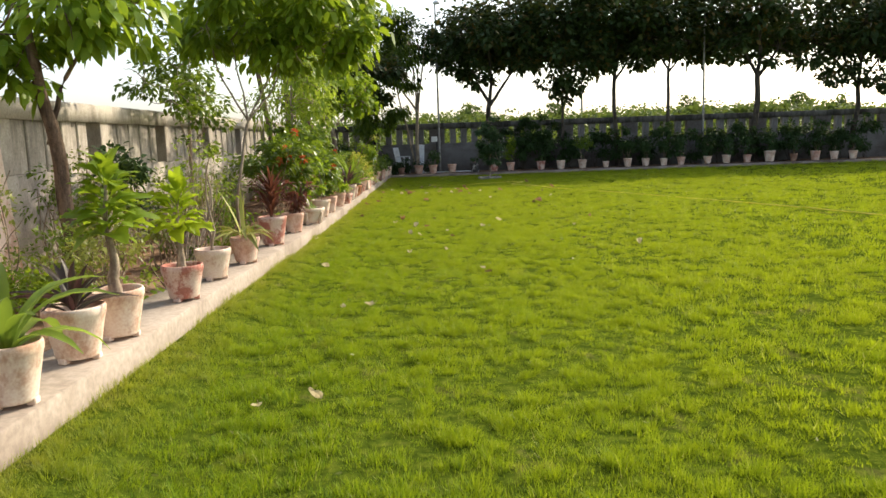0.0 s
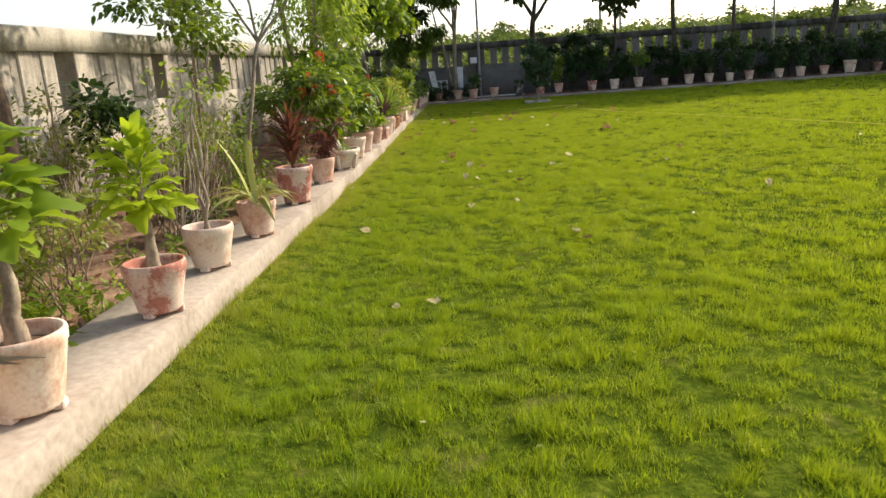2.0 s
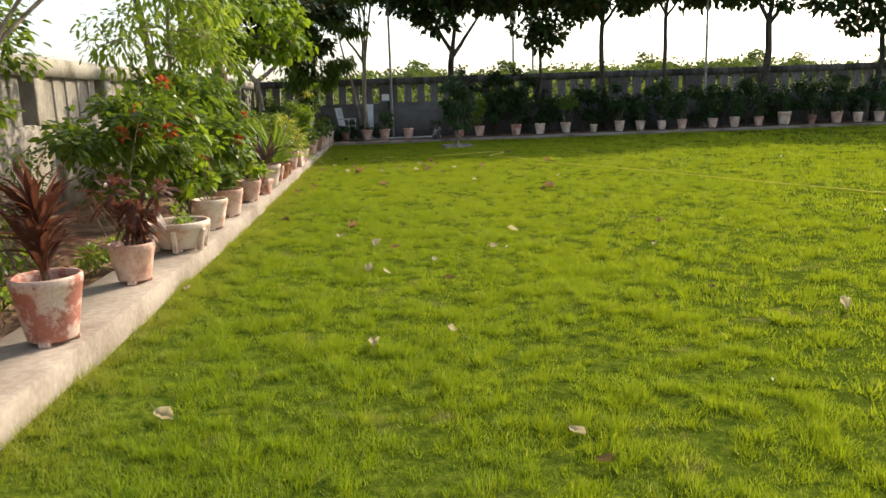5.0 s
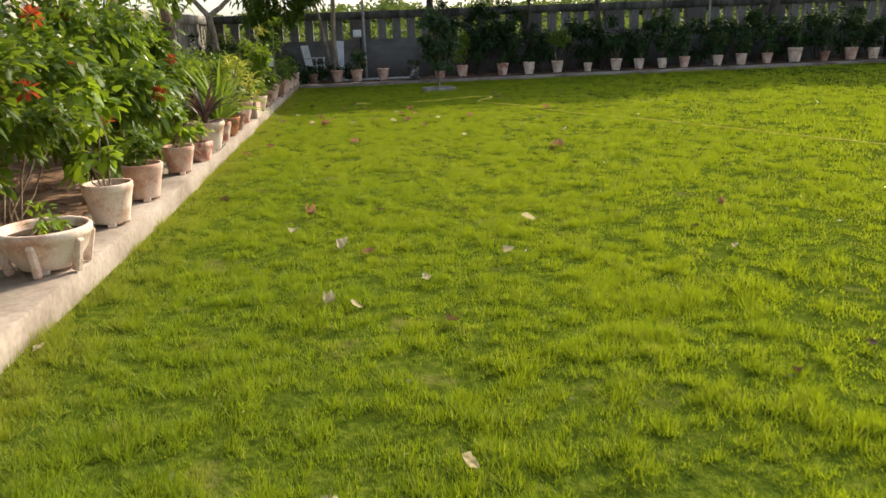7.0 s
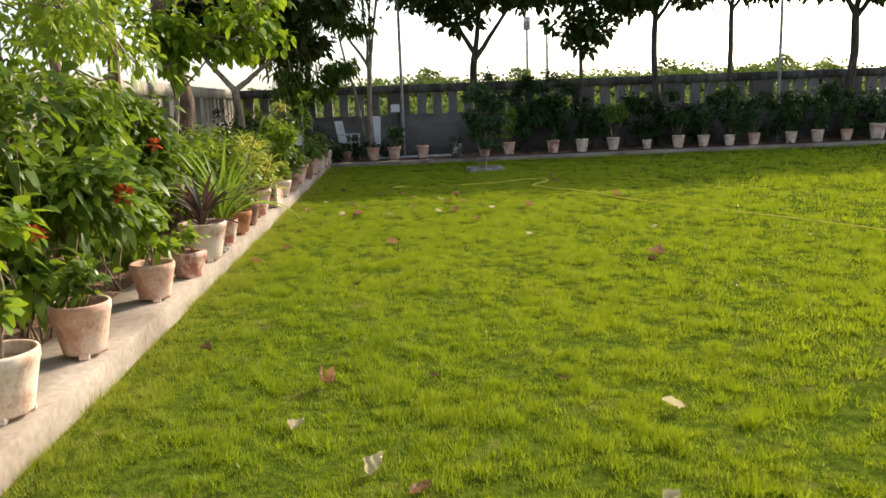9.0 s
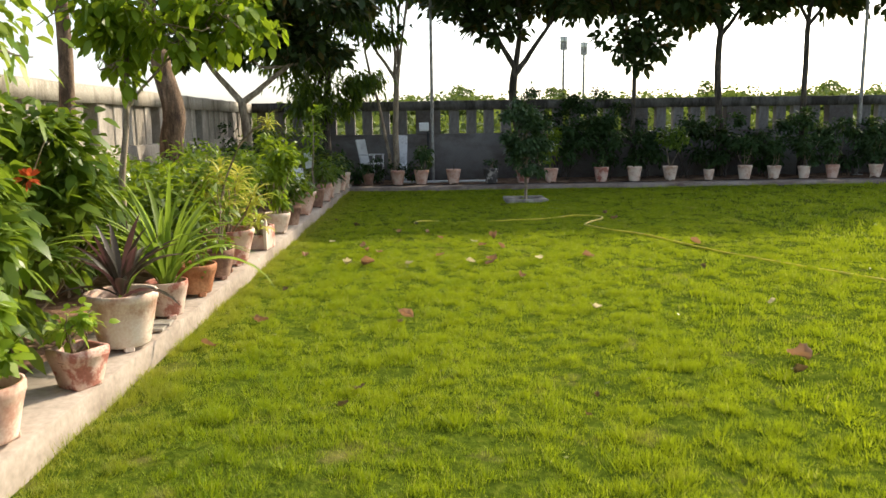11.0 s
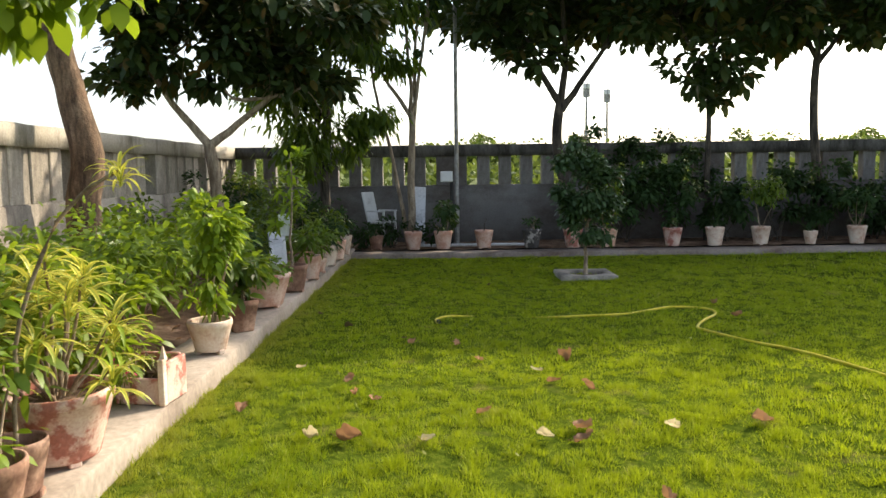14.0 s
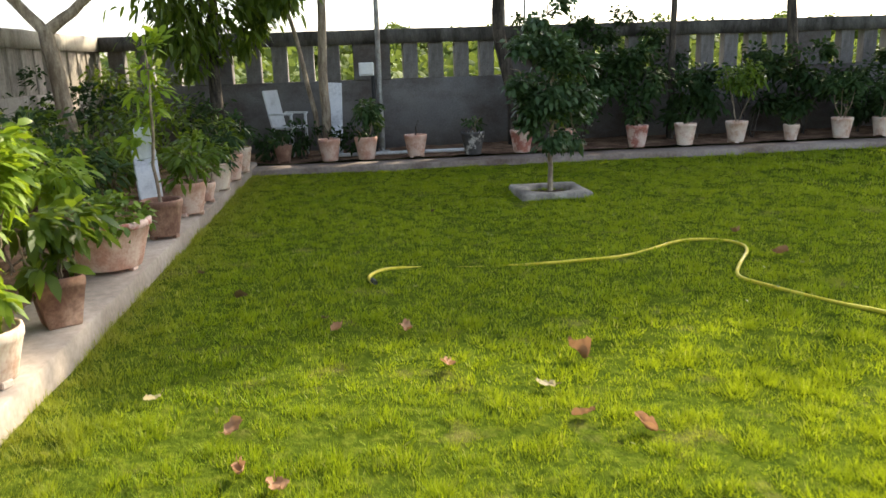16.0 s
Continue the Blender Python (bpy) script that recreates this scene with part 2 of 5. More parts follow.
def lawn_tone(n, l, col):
    """Turf cooler green near the kerb and the start, yellower beyond, with worn straw patches."""
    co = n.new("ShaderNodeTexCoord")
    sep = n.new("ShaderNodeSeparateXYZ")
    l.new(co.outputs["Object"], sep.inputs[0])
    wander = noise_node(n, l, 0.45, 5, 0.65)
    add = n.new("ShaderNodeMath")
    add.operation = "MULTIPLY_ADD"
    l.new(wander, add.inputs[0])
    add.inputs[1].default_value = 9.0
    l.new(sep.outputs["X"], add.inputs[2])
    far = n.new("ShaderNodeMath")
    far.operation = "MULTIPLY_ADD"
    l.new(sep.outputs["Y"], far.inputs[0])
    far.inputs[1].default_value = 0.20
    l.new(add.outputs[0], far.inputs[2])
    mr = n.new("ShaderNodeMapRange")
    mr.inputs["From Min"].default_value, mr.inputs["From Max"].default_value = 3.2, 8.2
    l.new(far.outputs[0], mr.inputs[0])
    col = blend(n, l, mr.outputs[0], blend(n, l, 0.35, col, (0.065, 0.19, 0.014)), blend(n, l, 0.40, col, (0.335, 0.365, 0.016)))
    cool = noise_node(n, l, 1.3, 5, 0.7)
    col = blend(n, l, ramp(n, l, cool, ((0.52, (0, 0, 0)), (0.68, (0.5, 0.5, 0.5)))), col, (0.065, 0.18, 0.014))
    edge = n.new("ShaderNodeMapRange")
    edge.inputs["From Min"].default_value, edge.inputs["From Max"].default_value, edge.inputs["To Max"].default_value = -1.0, -1.5, 0.9
    l.new(sep.outputs["X"], edge.inputs[0])
    ragged = noise_node(n, l, 5.0, 4, 0.7)
    dry = n.new("ShaderNodeMath")
    dry.operation = "MULTIPLY"
    l.new(edge.outputs[0], dry.inputs[0])
    l.new(ragged, dry.inputs[1])
    col = blend(n, l, dry.outputs[0], col, (0.34, 0.27, 0.08))
    straw = noise_node(n, l, 2.4, 5, 0.65)
    return blend(n, l, ramp(n, l, straw, ((0.60, (0, 0, 0)), (0.76, (0.65, 0.65, 0.65)))), col, (0.36, 0.31, 0.09))


def mat_grass():
    m, n, l, p = shader("grass_blades")
    geo = n.new("ShaderNodeNewGeometry")
    col = ramp(n, l, geo.outputs["Random Per Island"], ((0.0, (0.048, 0.12, 0.009)), (0.5, (0.145, 0.26, 0.016)), (0.93, (0.34, 0.43, 0.028)), (1.0, (0.68, 0.60, 0.26))))
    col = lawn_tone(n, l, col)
    l.new(col, p.inputs["Base Color"])
    p.inputs["Roughness"].default_value = 0.5
    p.inputs["Specular IOR Level"].default_value = 0.10
    tr = n.new("ShaderNodeBsdfTranslucent")
    l.new(blend(n, l, 0.5, col, (0.47, 0.53, 0.004)), tr.inputs[0])
    mx = n.new("ShaderNodeMixShader")
    mx.inputs[0].default_value = 0.46
    l.new(p.outputs[0], mx.inputs[1])
    l.new(tr.outputs[0], mx.inputs[2])
    l.new(mx.outputs[0], n["Material Output"].inputs[0])
    return m


def mat_turf():
    m, n, l, p = shader("turf")
    fine = noise_node(n, l, 14, 5, 0.7)
    col = ramp(n, l, fine, ((0.30, (0.026, 0.046, 0.006)), (0.52, (0.075, 0.105, 0.010)), (0.75, (0.16, 0.18, 0.022))))
    worn = noise_node(n, l, 2.4, 5, 0.65)
    col = blend(n, l, ramp(n, l, worn, ((0.58, (0, 0, 0)), (0.74, (0.6, 0.6, 0.6)))), col, (0.24, 0.19, 0.07))
    l.new(col, p.inputs["Base Color"])
    p.inputs["Roughness"].default_value = 0.9
    p.inputs["Specular IOR Level"].default_value = 0.0
    bump(n, l, p, fine, 1.0, 0.03)
    return m


M["grass"], M["turf"] = mat_grass(), mat_turf()

# ---------- mesh helpers ----------


def raw_mesh(name, verts, faces, mat, smooth=False):
    """A mesh from arrays: verts (n, 3), faces (m, 3 or 4)."""
    verts, faces = np.asarray(verts, np.float32), np.asarray(faces, np.int32)
    me = bpy.data.meshes.new(name)
    k = faces.shape[1]
    me.vertices.add(len(verts))
    me.vertices.foreach_set("co", verts.ravel())
    me.loops.add(faces.size)
    me.loops.foreach_set("vertex_index", faces.ravel())
    me.polygons.add(len(faces))
    me.polygons.foreach_set("loop_start", np.arange(0, faces.size, k, dtype=np.int32))
    if smooth:
        me.polygons.foreach_set("use_smooth", np.ones(len(faces), bool))
    me.update(calc_edges=True)
    me.materials.append(mat)
    return me


def bm_mesh(name, bm, mat, smooth=False):
    me = bpy.data.meshes.new(name)
    bm.normal_update()
    bm.to_mesh(me)
    bm.free()
    if smooth:
        me.polygons.foreach_set("use_smooth", [True] * len(me.polygons))
    me.materials.append(mat)
    return me


def part(name, mesh, parent=None, label="", m=None):
    ob = new(name, mesh)
    if m is not None:
        ob.matrix_basis = m
    if parent is not None:
        ob.parent = parent
    if label:
        ob["label"] = label
    return ob


def thing(name, m, label, category, group="", kind=""):
    ob = new(name)
    ob.matrix_basis = m
    ob.empty_display_size = 0.1
    return tagged(ob, label, category, group, kind)


def box_bm(x0, x1, y0, y1, z0, z1, bevel=0.0, bm=None):
    bm = bm or bmesh.new()
    vs = [bm.verts.new((x, y, z)) for x in (x0, x1) for y in (y0, y1) for z in (z0, z1)]
    fs = [bm.faces.new([vs[i] for i in f]) for f in ((0, 1, 3, 2), (4, 6, 7, 5), (0, 4, 5, 1), (2, 3, 7, 6), (0, 2, 6, 4), (1, 5, 7, 3))]
    if bevel:
        es = list({e for f in fs for e in f.edges})
        bmesh.ops.bevel(bm, geom=es, offset=bevel, segments=1, affect="EDGES")
    return bm


def lathe(profile, seg=24, wobble=0.0, seed=0):
    """Verts and quads of a turned profile [(r, z), ...]."""
    r2 = np.random.default_rng(seed)
    a = np.linspace(0, 2 * math.pi, seg, endpoint=False)
    wob = 1 + wobble * (np.sin(a * 2 + r2.uniform(0, 6)) + 0.6 * np.sin(a * 3 + r2.uniform(0, 6)))
    v = np.concatenate([np.stack([r * wob * np.cos(a), r * wob * np.sin(a), np.full(seg, z)], 1) for r, z in profile])
    f = []
    for i in range(len(profile) - 1):
        for j in range(seg):
            k = (j + 1) % seg
            f.append((i * seg + j, i * seg + k, (i + 1) * seg + k, (i + 1) * seg + j))
    return v, np.array(f)


def tube(points, radii, seg=7, bend=0.0, seed=0):
    """Verts and quads of a tapered tube along a smoothed line of points, closed at its tip."""
    r2 = np.random.default_rng(seed)
    p = np.asarray(points, float)
    if len(p) > 2:
        t = np.linspace(0, len(p) - 1, (len(p) - 1) * 4 + 1)
        i = np.clip(t.astype(int), 0, len(p) - 2)
        u = (t - i)[:, None]
        q0, q1, q2, q3 = p[np.clip(i - 1, 0, None)], p[i], p[i + 1], p[np.clip(i + 2, None, len(p) - 1)]
        s = 0.5 * (2 * q1 + (q2 - q0) * u + (2 * q0 - 5 * q1 + 4 * q2 - q3) * u * u + (3 * q1 - q0 - 3 * q2 + q3) * u ** 3)
        rad = np.interp(t, np.linspace(0, len(p) - 1, len(radii)), radii)
    else:
        s = np.linspace(p[0], p[1], 5)
        rad = np.interp(np.linspace(0, 1, 5), np.linspace(0, 1, len(radii)), radii)
    s[1:-1] += r2.normal(0, bend, (len(s) - 2, 3))
    d = np.gradient(s, axis=0)
    d /= np.linalg.norm(d, axis=1)[:, None] + 1e-9
    ref = np.where(np.abs(d[:, 2:]) > 0.9, [[1.0, 0, 0]], [[0, 0, 1.0]])
    a1 = np.cross(d, ref)
    a1 /= np.linalg.norm(a1, axis=1)[:, None] + 1e-9
    a2 = np.cross(d, a1)
    ang = np.linspace(0, 2 * math.pi, seg, endpoint=False)
    v = (s[:, None] + rad[:, None, None] * (np.cos(ang)[None, :, None] * a1[:, None] + np.sin(ang)[None, :, None] * a2[:, None])).reshape(-1, 3)
    f = [(i * seg + j, i * seg + (j + 1) % seg, (i + 1) * seg + (j + 1) % seg, (i + 1) * seg + j) for i in range(len(s) - 1) for j in range(seg)]
    return v, np.array(f)


def join(parts):
    vs, fs, k = [], [], 0
    for v, f in parts:
        vs.append(v)
        fs.append(np.asarray(f) + k)
        k += len(v)
    return np.concatenate(vs), np.concatenate(fs)


def unit(v):
    return v / (np.linalg.norm(v, axis=-1, keepdims=True) + 1e-9)


def leaf_arrays(pos, axis, length, width, droop=0.25, fold=0.18, r2=None, widest=0.45):
    """Bent pointed leaves, six corners and four triangles each."""
    n = len(pos)
    axis = unit(axis)
    ref = r2.normal(0, 0.35, (n, 3)) + (0, 0, 1)
    side = unit(np.cross(axis, ref))
    up = np.cross(side, axis)
    L, W = np.broadcast_to(length, (n,))[:, None], np.broadcast_to(width, (n,))[:, None]
    down = np.array([0, 0, 1.0]) * L * droop
    roll = up * W * fold * np.sign(r2.uniform(-1, 1, (n, 1)))
    low, high, tip = pos + axis * L * widest * 0.65, pos + axis * L * (widest + 0.25) - down * 0.4, pos + axis * L - down
    v = np.stack([pos, low - side * W * 0.46 + roll, high - side * W * 0.42 + roll, tip, high + side * W * 0.42 - roll * 0.6, low + side * W * 0.46 - roll * 0.6], 1).reshape(-1, 3)
    f = (np.arange(n)[:, None, None] * 6 + np.array([(0, 5, 1), (1, 5, 4), (1, 4, 2), (2, 4, 3)])).reshape(-1, 3)
    return v, f


def crown_leaves(clumps, per, length, width, seed, flat=1.0, hang=0.0, droop=0.3, sub=9, tight=0.30, cut=0.0):
    """Leaves in loose tufts inside clumps (x, y, z, r)."""
    r2 = np.random.default_rng(seed)
    P, A = [], []
    for x, y, z, r in clumps:
        k = max(3, int(sub * max(r, 0.3)))
        c = unit(r2.normal(0, 1, (k, 3))) * (r * r2.uniform(0.35, 1.0, (k, 1)))
        c[:, 2] *= flat
        n = int(per * r * r)
        w = r2.integers(0, k, n)
        off = r2.normal(0, tight * r * 0.8, (n, 3))
        off[:, 2] *= 0.65
        P.append(np.array((x, y, z)) + c[w] + off)
        A.append(unit(off + c[w] * 0.5) + r2.normal(0, 0.5, (n, 3)) + (0, 0, -hang))
    P, A = np.concatenate(P), np.concatenate(A)
    n = len(P)
    s = r2.uniform(0.65, 1.25, n)
    return leaf_arrays(P, A, length * s, width * s, droop, 0.15, r2)

# ---------- ground ----------
KERB_X, KERB_W, KERB_Z = -1.56, 0.48, 0.15     # lawn-side face of the kerb, its width and height
WALL_X, WALL_Y = -4.05, 28.9                   # inner faces of the two garden walls
WALL_Z = 1.95


def kerb_z(y):
    """The kerb's top: it stands higher over the lawn near the start of the walk."""
    return float(np.interp(y, (1, 5, 8, 11.5, 17, 27), (0.27, 0.24, 0.20, 0.165, 0.15, 0.13)))


def bank_z(x, y):
    """The turf banks up against the kerb near the start of the walk."""
    u = np.clip((-0.85 - np.asarray(x)) / 0.65, 0, 1)
    return np.clip(np.interp(y, (1, 5, 8, 11.5), (0.11, 0.085, 0.045, 0.01)), 0, 1) * u * u * (3 - 2 * u)


def soft_noise(x, y, cell, seed):
    """Smooth noise from -1 to 1 whose lumps are about one cell across."""
    g = np.random.default_rng(seed).uniform(-1, 1, (97, 101))
    u, w = np.asarray(x) / cell + 40.3, np.asarray(y) / cell + 31.7
    i, j = np.floor(u).astype(int), np.floor(w).astype(int)
    a, b = u - i, w - j
    a, b = a * a * (3 - 2 * a), b * b * (3 - 2 * b)
    i0, i1, j0, j1 = i % 97, (i + 1) % 97, j % 101, (j + 1) % 101
    return (g[i0, j0] * (1 - a) + g[i1, j0] * a) * (1 - b) + (g[i0, j1] * (1 - a) + g[i1, j1] * a) * b


def lump_z(x, y):
    """The uneven surface of the turf."""
    return 0.012 * soft_noise(x, y, 0.55, 71) + 0.009 * soft_noise(x, y, 0.23, 72)


def ground_grid(name, x0, x1, y0, y1, step, z, amp, scale, mat, seed=0):
    nx, ny = int((x1 - x0) / step) + 1, int((y1 - y0) / step) + 1
    gx, gy = np.meshgrid(np.linspace(x0, x1, nx), np.linspace(y0, y1, ny))
    gz = np.array([noise.noise((x * scale, y * scale, seed)) + 0.5 * noise.noise((x * scale * 3, y * scale * 3, seed + 5)) for x, y in zip(gx.ravel(), gy.ravel())]) * amp + z
    if name == "lawn":
        gz = bank_z(gx.ravel(), gy.ravel()) + lump_z(gx.ravel(), gy.ravel())
    v = np.stack([gx.ravel(), gy.ravel(), gz], 1)
    i = (np.arange(ny - 1)[:, None] * nx + np.arange(nx - 1)[None]).ravel()
    return raw_mesh(name, v, np.stack([i, i + 1, i + nx + 1, i + nx], 1), mat, True)


ground = tagged(part("ground", raw_mesh("ground", [(-900, -900, -0.12), (900, -900, -0.12), (900, 900, -0.12), (-900, 900, -0.12)], [(0, 1, 2, 3)], M["field"])), "dry green scrub field around the walled garden", "field", kind="structure")
lawn = tagged(part("lawn", ground_grid("lawn", -1.60, 26, -7, 27.0, 0.115, 0.0, 0.012, 1.6, M["turf"])), "mown green lawn with short turf", "lawn", kind="structure")
bed = tagged(part("soil_bed", ground_grid("soil_bed", -4.1, -1.98, -7, 29, 0.09, 0.10, 0.045, 2.2, M["soil"], 3)), "dry brown soil bed along the garden wall", "soil", kind="structure")
bed_far = tagged(part("soil_bed_far", ground_grid("soil_bed_far", -2.0, 26, 27.32, 29, 0.12, 0.062, 0.03, 2.2, M["soil"], 8)), "brown soil bed at the foot of the wall", "soil", kind="structure")


def kerb(name, length, top, label, mat="kerb"):
    """A plastered kerb along +y, its lawn face at x = 0, with worn edges; top(y) is its height."""
    n = int(length / 0.12)
    v = []
    for i in range(n + 1):
        y = length * i / n
        h = top(y)
        prof = [(0.004, -0.12), (0.004, h * 0.4), (0, h - 0.008), (-0.007, h), (-0.25, h + 0.003), (-KERB_W + 0.012, h), (-KERB_W, h - 0.012), (-KERB_W, -0.12)]
        for k, (x, z) in enumerate(prof):
            w = 0.005 * noise.noise((y * 1.3, k * 0.15, 1)) + 0.0035 * noise.noise((y * 9, k * 1.7, 4))
            v.append((x + w, y, z + (w * 0.6 if z > 0 else 0)))
    m = len(prof)
    f = [(i * m + k, (i + 1) * m + k, (i + 1) * m + k + 1, i * m + k + 1) for i in range(n) for k in range(m - 1)]
    return tagged(part(name, raw_mesh(name, v, f, M[mat], False)), label, "kerb", kind="structure")


kerb_left = kerb("kerb_left", 34.2, lambda y: kerb_z(y - 7.2), "sunlit plastered concrete kerb between lawn and bed")
kerb_left.matrix_basis = pose(-1.59, -7.2, 0, 0, 0, -0.12)
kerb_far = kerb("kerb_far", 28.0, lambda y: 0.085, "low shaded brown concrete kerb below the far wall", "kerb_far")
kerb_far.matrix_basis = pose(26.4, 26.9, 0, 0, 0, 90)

# ---------- garden walls ----------
PITCH, PIER_W, BAL_W, Z_LOW, Z_TOP = 0.42, 0.60, 0.24, 1.17, 1.73
THICK = 0.23
bal_mesh = bm_mesh("baluster", box_bm(-BAL_W / 2, BAL_W / 2, 0.012, THICK - 0.012, Z_LOW - 0.01, Z_TOP + 0.01, 0.012), M["baluster"])
bal_shaded = bm_mesh("baluster_shaded", box_bm(-BAL_W / 2, BAL_W / 2, 0.012, THICK - 0.012, Z_LOW - 0.01, Z_TOP + 0.01, 0.012), M["baluster_shaded"])
pier_shaded = bm_mesh("pier_shaded", box_bm(-PIER_W / 2, PIER_W / 2, -0.015, THICK + 0.015, Z_LOW - 0.01, Z_TOP + 0.01, 0.01), M["wall_shaded"])
pier_mesh = bm_mesh("pier", box_bm(-0.13, 0.13, -0.015, THICK + 0.015, Z_LOW - 0.01, Z_TOP + 0.01, 0.01), M["wall"])


infill_mesh = bm_mesh("infill", box_bm(-0.10, 0.10, 0.034, 0.12, Z_LOW - 0.012, Z_TOP + 0.012), M["baluster"])
# added back panel whose dark colour stands for shade in the open gap
infill_deep = bm_mesh("infill_deep", box_bm(-0.12, 0.21, 0.195, THICK - 0.004, Z_LOW - 0.012, Z_TOP + 0.012), M["gap_shade"])


def rough_block(x0, x1, y0, y1, z0, z1, step, amp, seed, mat, name):
    """A long block whose edges and faces are a little uneven."""
    n = max(1, int((x1 - x0) / step))
    v, ring = [], [(y0, z0), (y0, z1 - 0.02), (y0 + 0.02, z1), (y1 - 0.02, z1), (y1, z1 - 0.02), (y1, z0)]
    for i in range(n + 1):
        x = x0 + (x1 - x0) * i / n
        for k, (y, z) in enumerate(ring):
            v.append((x, y + amp * noise.noise((x * 1.7, k * 0.9, seed)), z + amp * noise.noise((x * 2.1, k * 1.3, seed + 9))))
    m = len(ring)
    f = [(i * m + k, (i + 1) * m + k, (i + 1) * m + (k + 1) % m, i * m + (k + 1) % m) for i in range(n) for k in range(m)]
    return raw_mesh(name, v, f, mat)


def garden_wall(name, length, first_pier, label, closed=False, pitch=PITCH):
    """A wall along +x from 0, its inner face at y = 0 and its back at y = THICK: plinth, balusters, piers, coping."""
    w = tagged(part(name, rough_block(0, length, 0, THICK, -0.2, Z_LOW, 0.3, 0.006, 2, M["wall" if closed else "wall_shaded"], name)), label, "wall", kind="structure")
    part("coping", rough_block(0, length, -0.045, THICK + 0.045, Z_TOP, WALL_Z, 0.3, 0.012, 6, M["coping" if closed else "coping_shaded"], "coping"), w, "stained concrete coping")
    x = first_pier - 6 * pitch
    while x < length + 2.5:
        if PIER_W / 2 < x < length:
            part("pier", pier_mesh if closed else pier_shaded, w, m=pose(x, 0, 0))
        for k in range(0 if closed else 1, 6):
            b, g = x + pitch * (k + 0.5), x + pitch * k
            if closed and k > 0 and 0 < g < length:
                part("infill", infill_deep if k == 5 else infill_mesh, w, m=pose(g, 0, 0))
            if k < 5 and 0 < b < length:
                part("baluster", bal_mesh if closed else bal_shaded, w, m=pose(b, 0, 0, 0, 0, rng.normal(0, 1.0)))
        x += 6 * pitch
    return w


wall_far = garden_wall("wall_far", 30.0, 0.2 + 4.05 - 2.52 * 1, "shaded grey weathered concrete wall with an open baluster band")
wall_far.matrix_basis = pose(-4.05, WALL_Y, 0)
wall_left = garden_wall("wall_left", 36.0, 1.14, "sunlit stained concrete wall with a walled-up baluster band", True, 0.392)
wall_left.matrix_basis = pose(-4.05, -6.9, 0, 0, 0, 90)

# ---------- trees ----------


def stem_part(name, parent, lines, mat, seg=7, label=""):
    """Tubes given as (points, radii), each a part of its own."""
    for k, (p, r) in enumerate(lines):
        v, f = tube(p, r, seg, 0.006, k)
        ob = part(name, raw_mesh(name, v, f, mat, True), parent, label)
    return ob


def tree(label, base, trunk, radii, forks, clumps, leaf, per=900, size=(0.16, 0.075), bark="bark", seed=1, flat=0.8, hang=0.1, category="tree", group="", name="tree", sub=9, tight=0.30, droop=0.3):
    """trunk: points above the base; forks: limbs as point lists; clumps: (x, y, z, r), all measured from the base."""
    t = thing(name, pose(*base), label, category, group)
    stem_part("trunk", t, [(trunk, radii)], M[bark], 9)
    tip, r2 = np.array(trunk[-1]), np.random.default_rng(seed)
    starts = [np.array(trunk[-1]), np.array(trunk[max(0, len(trunk) - 2)]) * 0.4 + tip * 0.6]
    for line in forks:
        stem_part("limb", t, [(line, [radii[-1] * 0.85, radii[-1] * 0.45])], M[bark])
        starts.append(np.array(line[-1]))
    twigs = []
    for c in clumps:
        c3 = np.array(c[:3])
        s = min(starts, key=lambda q: np.linalg.norm(q - c3))
        mid = (s + c3) / 2 + r2.normal(0, 0.08, 3) + (0, 0, 0.06)
        twigs.append(([s, mid, c3], [radii[-1] * 0.5, radii[-1] * 0.3, 0.006]))
        for _ in range(3):
            e = c3 + unit(r2.normal(0, 1, 3)) * c[3] * 0.8
            twigs.append(([c3 * 0.6 + mid * 0.4, (c3 + e) / 2 + r2.normal(0, 0.04, 3), e], [0.010, 0.007, 0.003]))
    stem_part("branch", t, twigs, M[bark], 5)
    v, f = crown_leaves(clumps, per * 1.7, size[0], size[1], seed, flat, hang, droop, sub, tight)
    part("crown", raw_mesh("crown", v, f, M[leaf]), t)
    return t


# bed beside the left wall
tree("broad-leaved young tree with a dark trunk in the bed", (-3.3, 5.66, 0.05), [(0, 0, 0), (-0.02, 0, 0.7), (-0.06, -0.02, 1.4), (-0.14, -0.1, 2.1), (-0.2, -0.2, 3.2)], [0.085, 0.075, 0.066, 0.05, 0.035], [[(-0.12, -0.02, 1.4), (0.0, 0.05, 1.9), (0.3, 0.1, 2.4)]],
     [(-0.2, -0.1, 2.2, 0.36), (0.25, 0.1, 2.55, 0.42), (-0.45, -0.3, 2.3, 0.5), (0.2, -0.4, 2.7, 0.55), (-0.3, 0.2, 2.9, 0.6), (0.55, 0.4, 2.75, 0.5), (0.1, -0.1, 3.4, 0.6), (0.3, -0.2, 2.5, 0.33), (-0.35, 0.1, 2.1, 0.3), (0.7, 0.2, 2.65, 0.36), (-0.7, -0.1, 2.3, 0.4)], "lf_bright", 400, (0.15, 0.08), "bark", 11, 0.8, 0.5, droop=0.3)
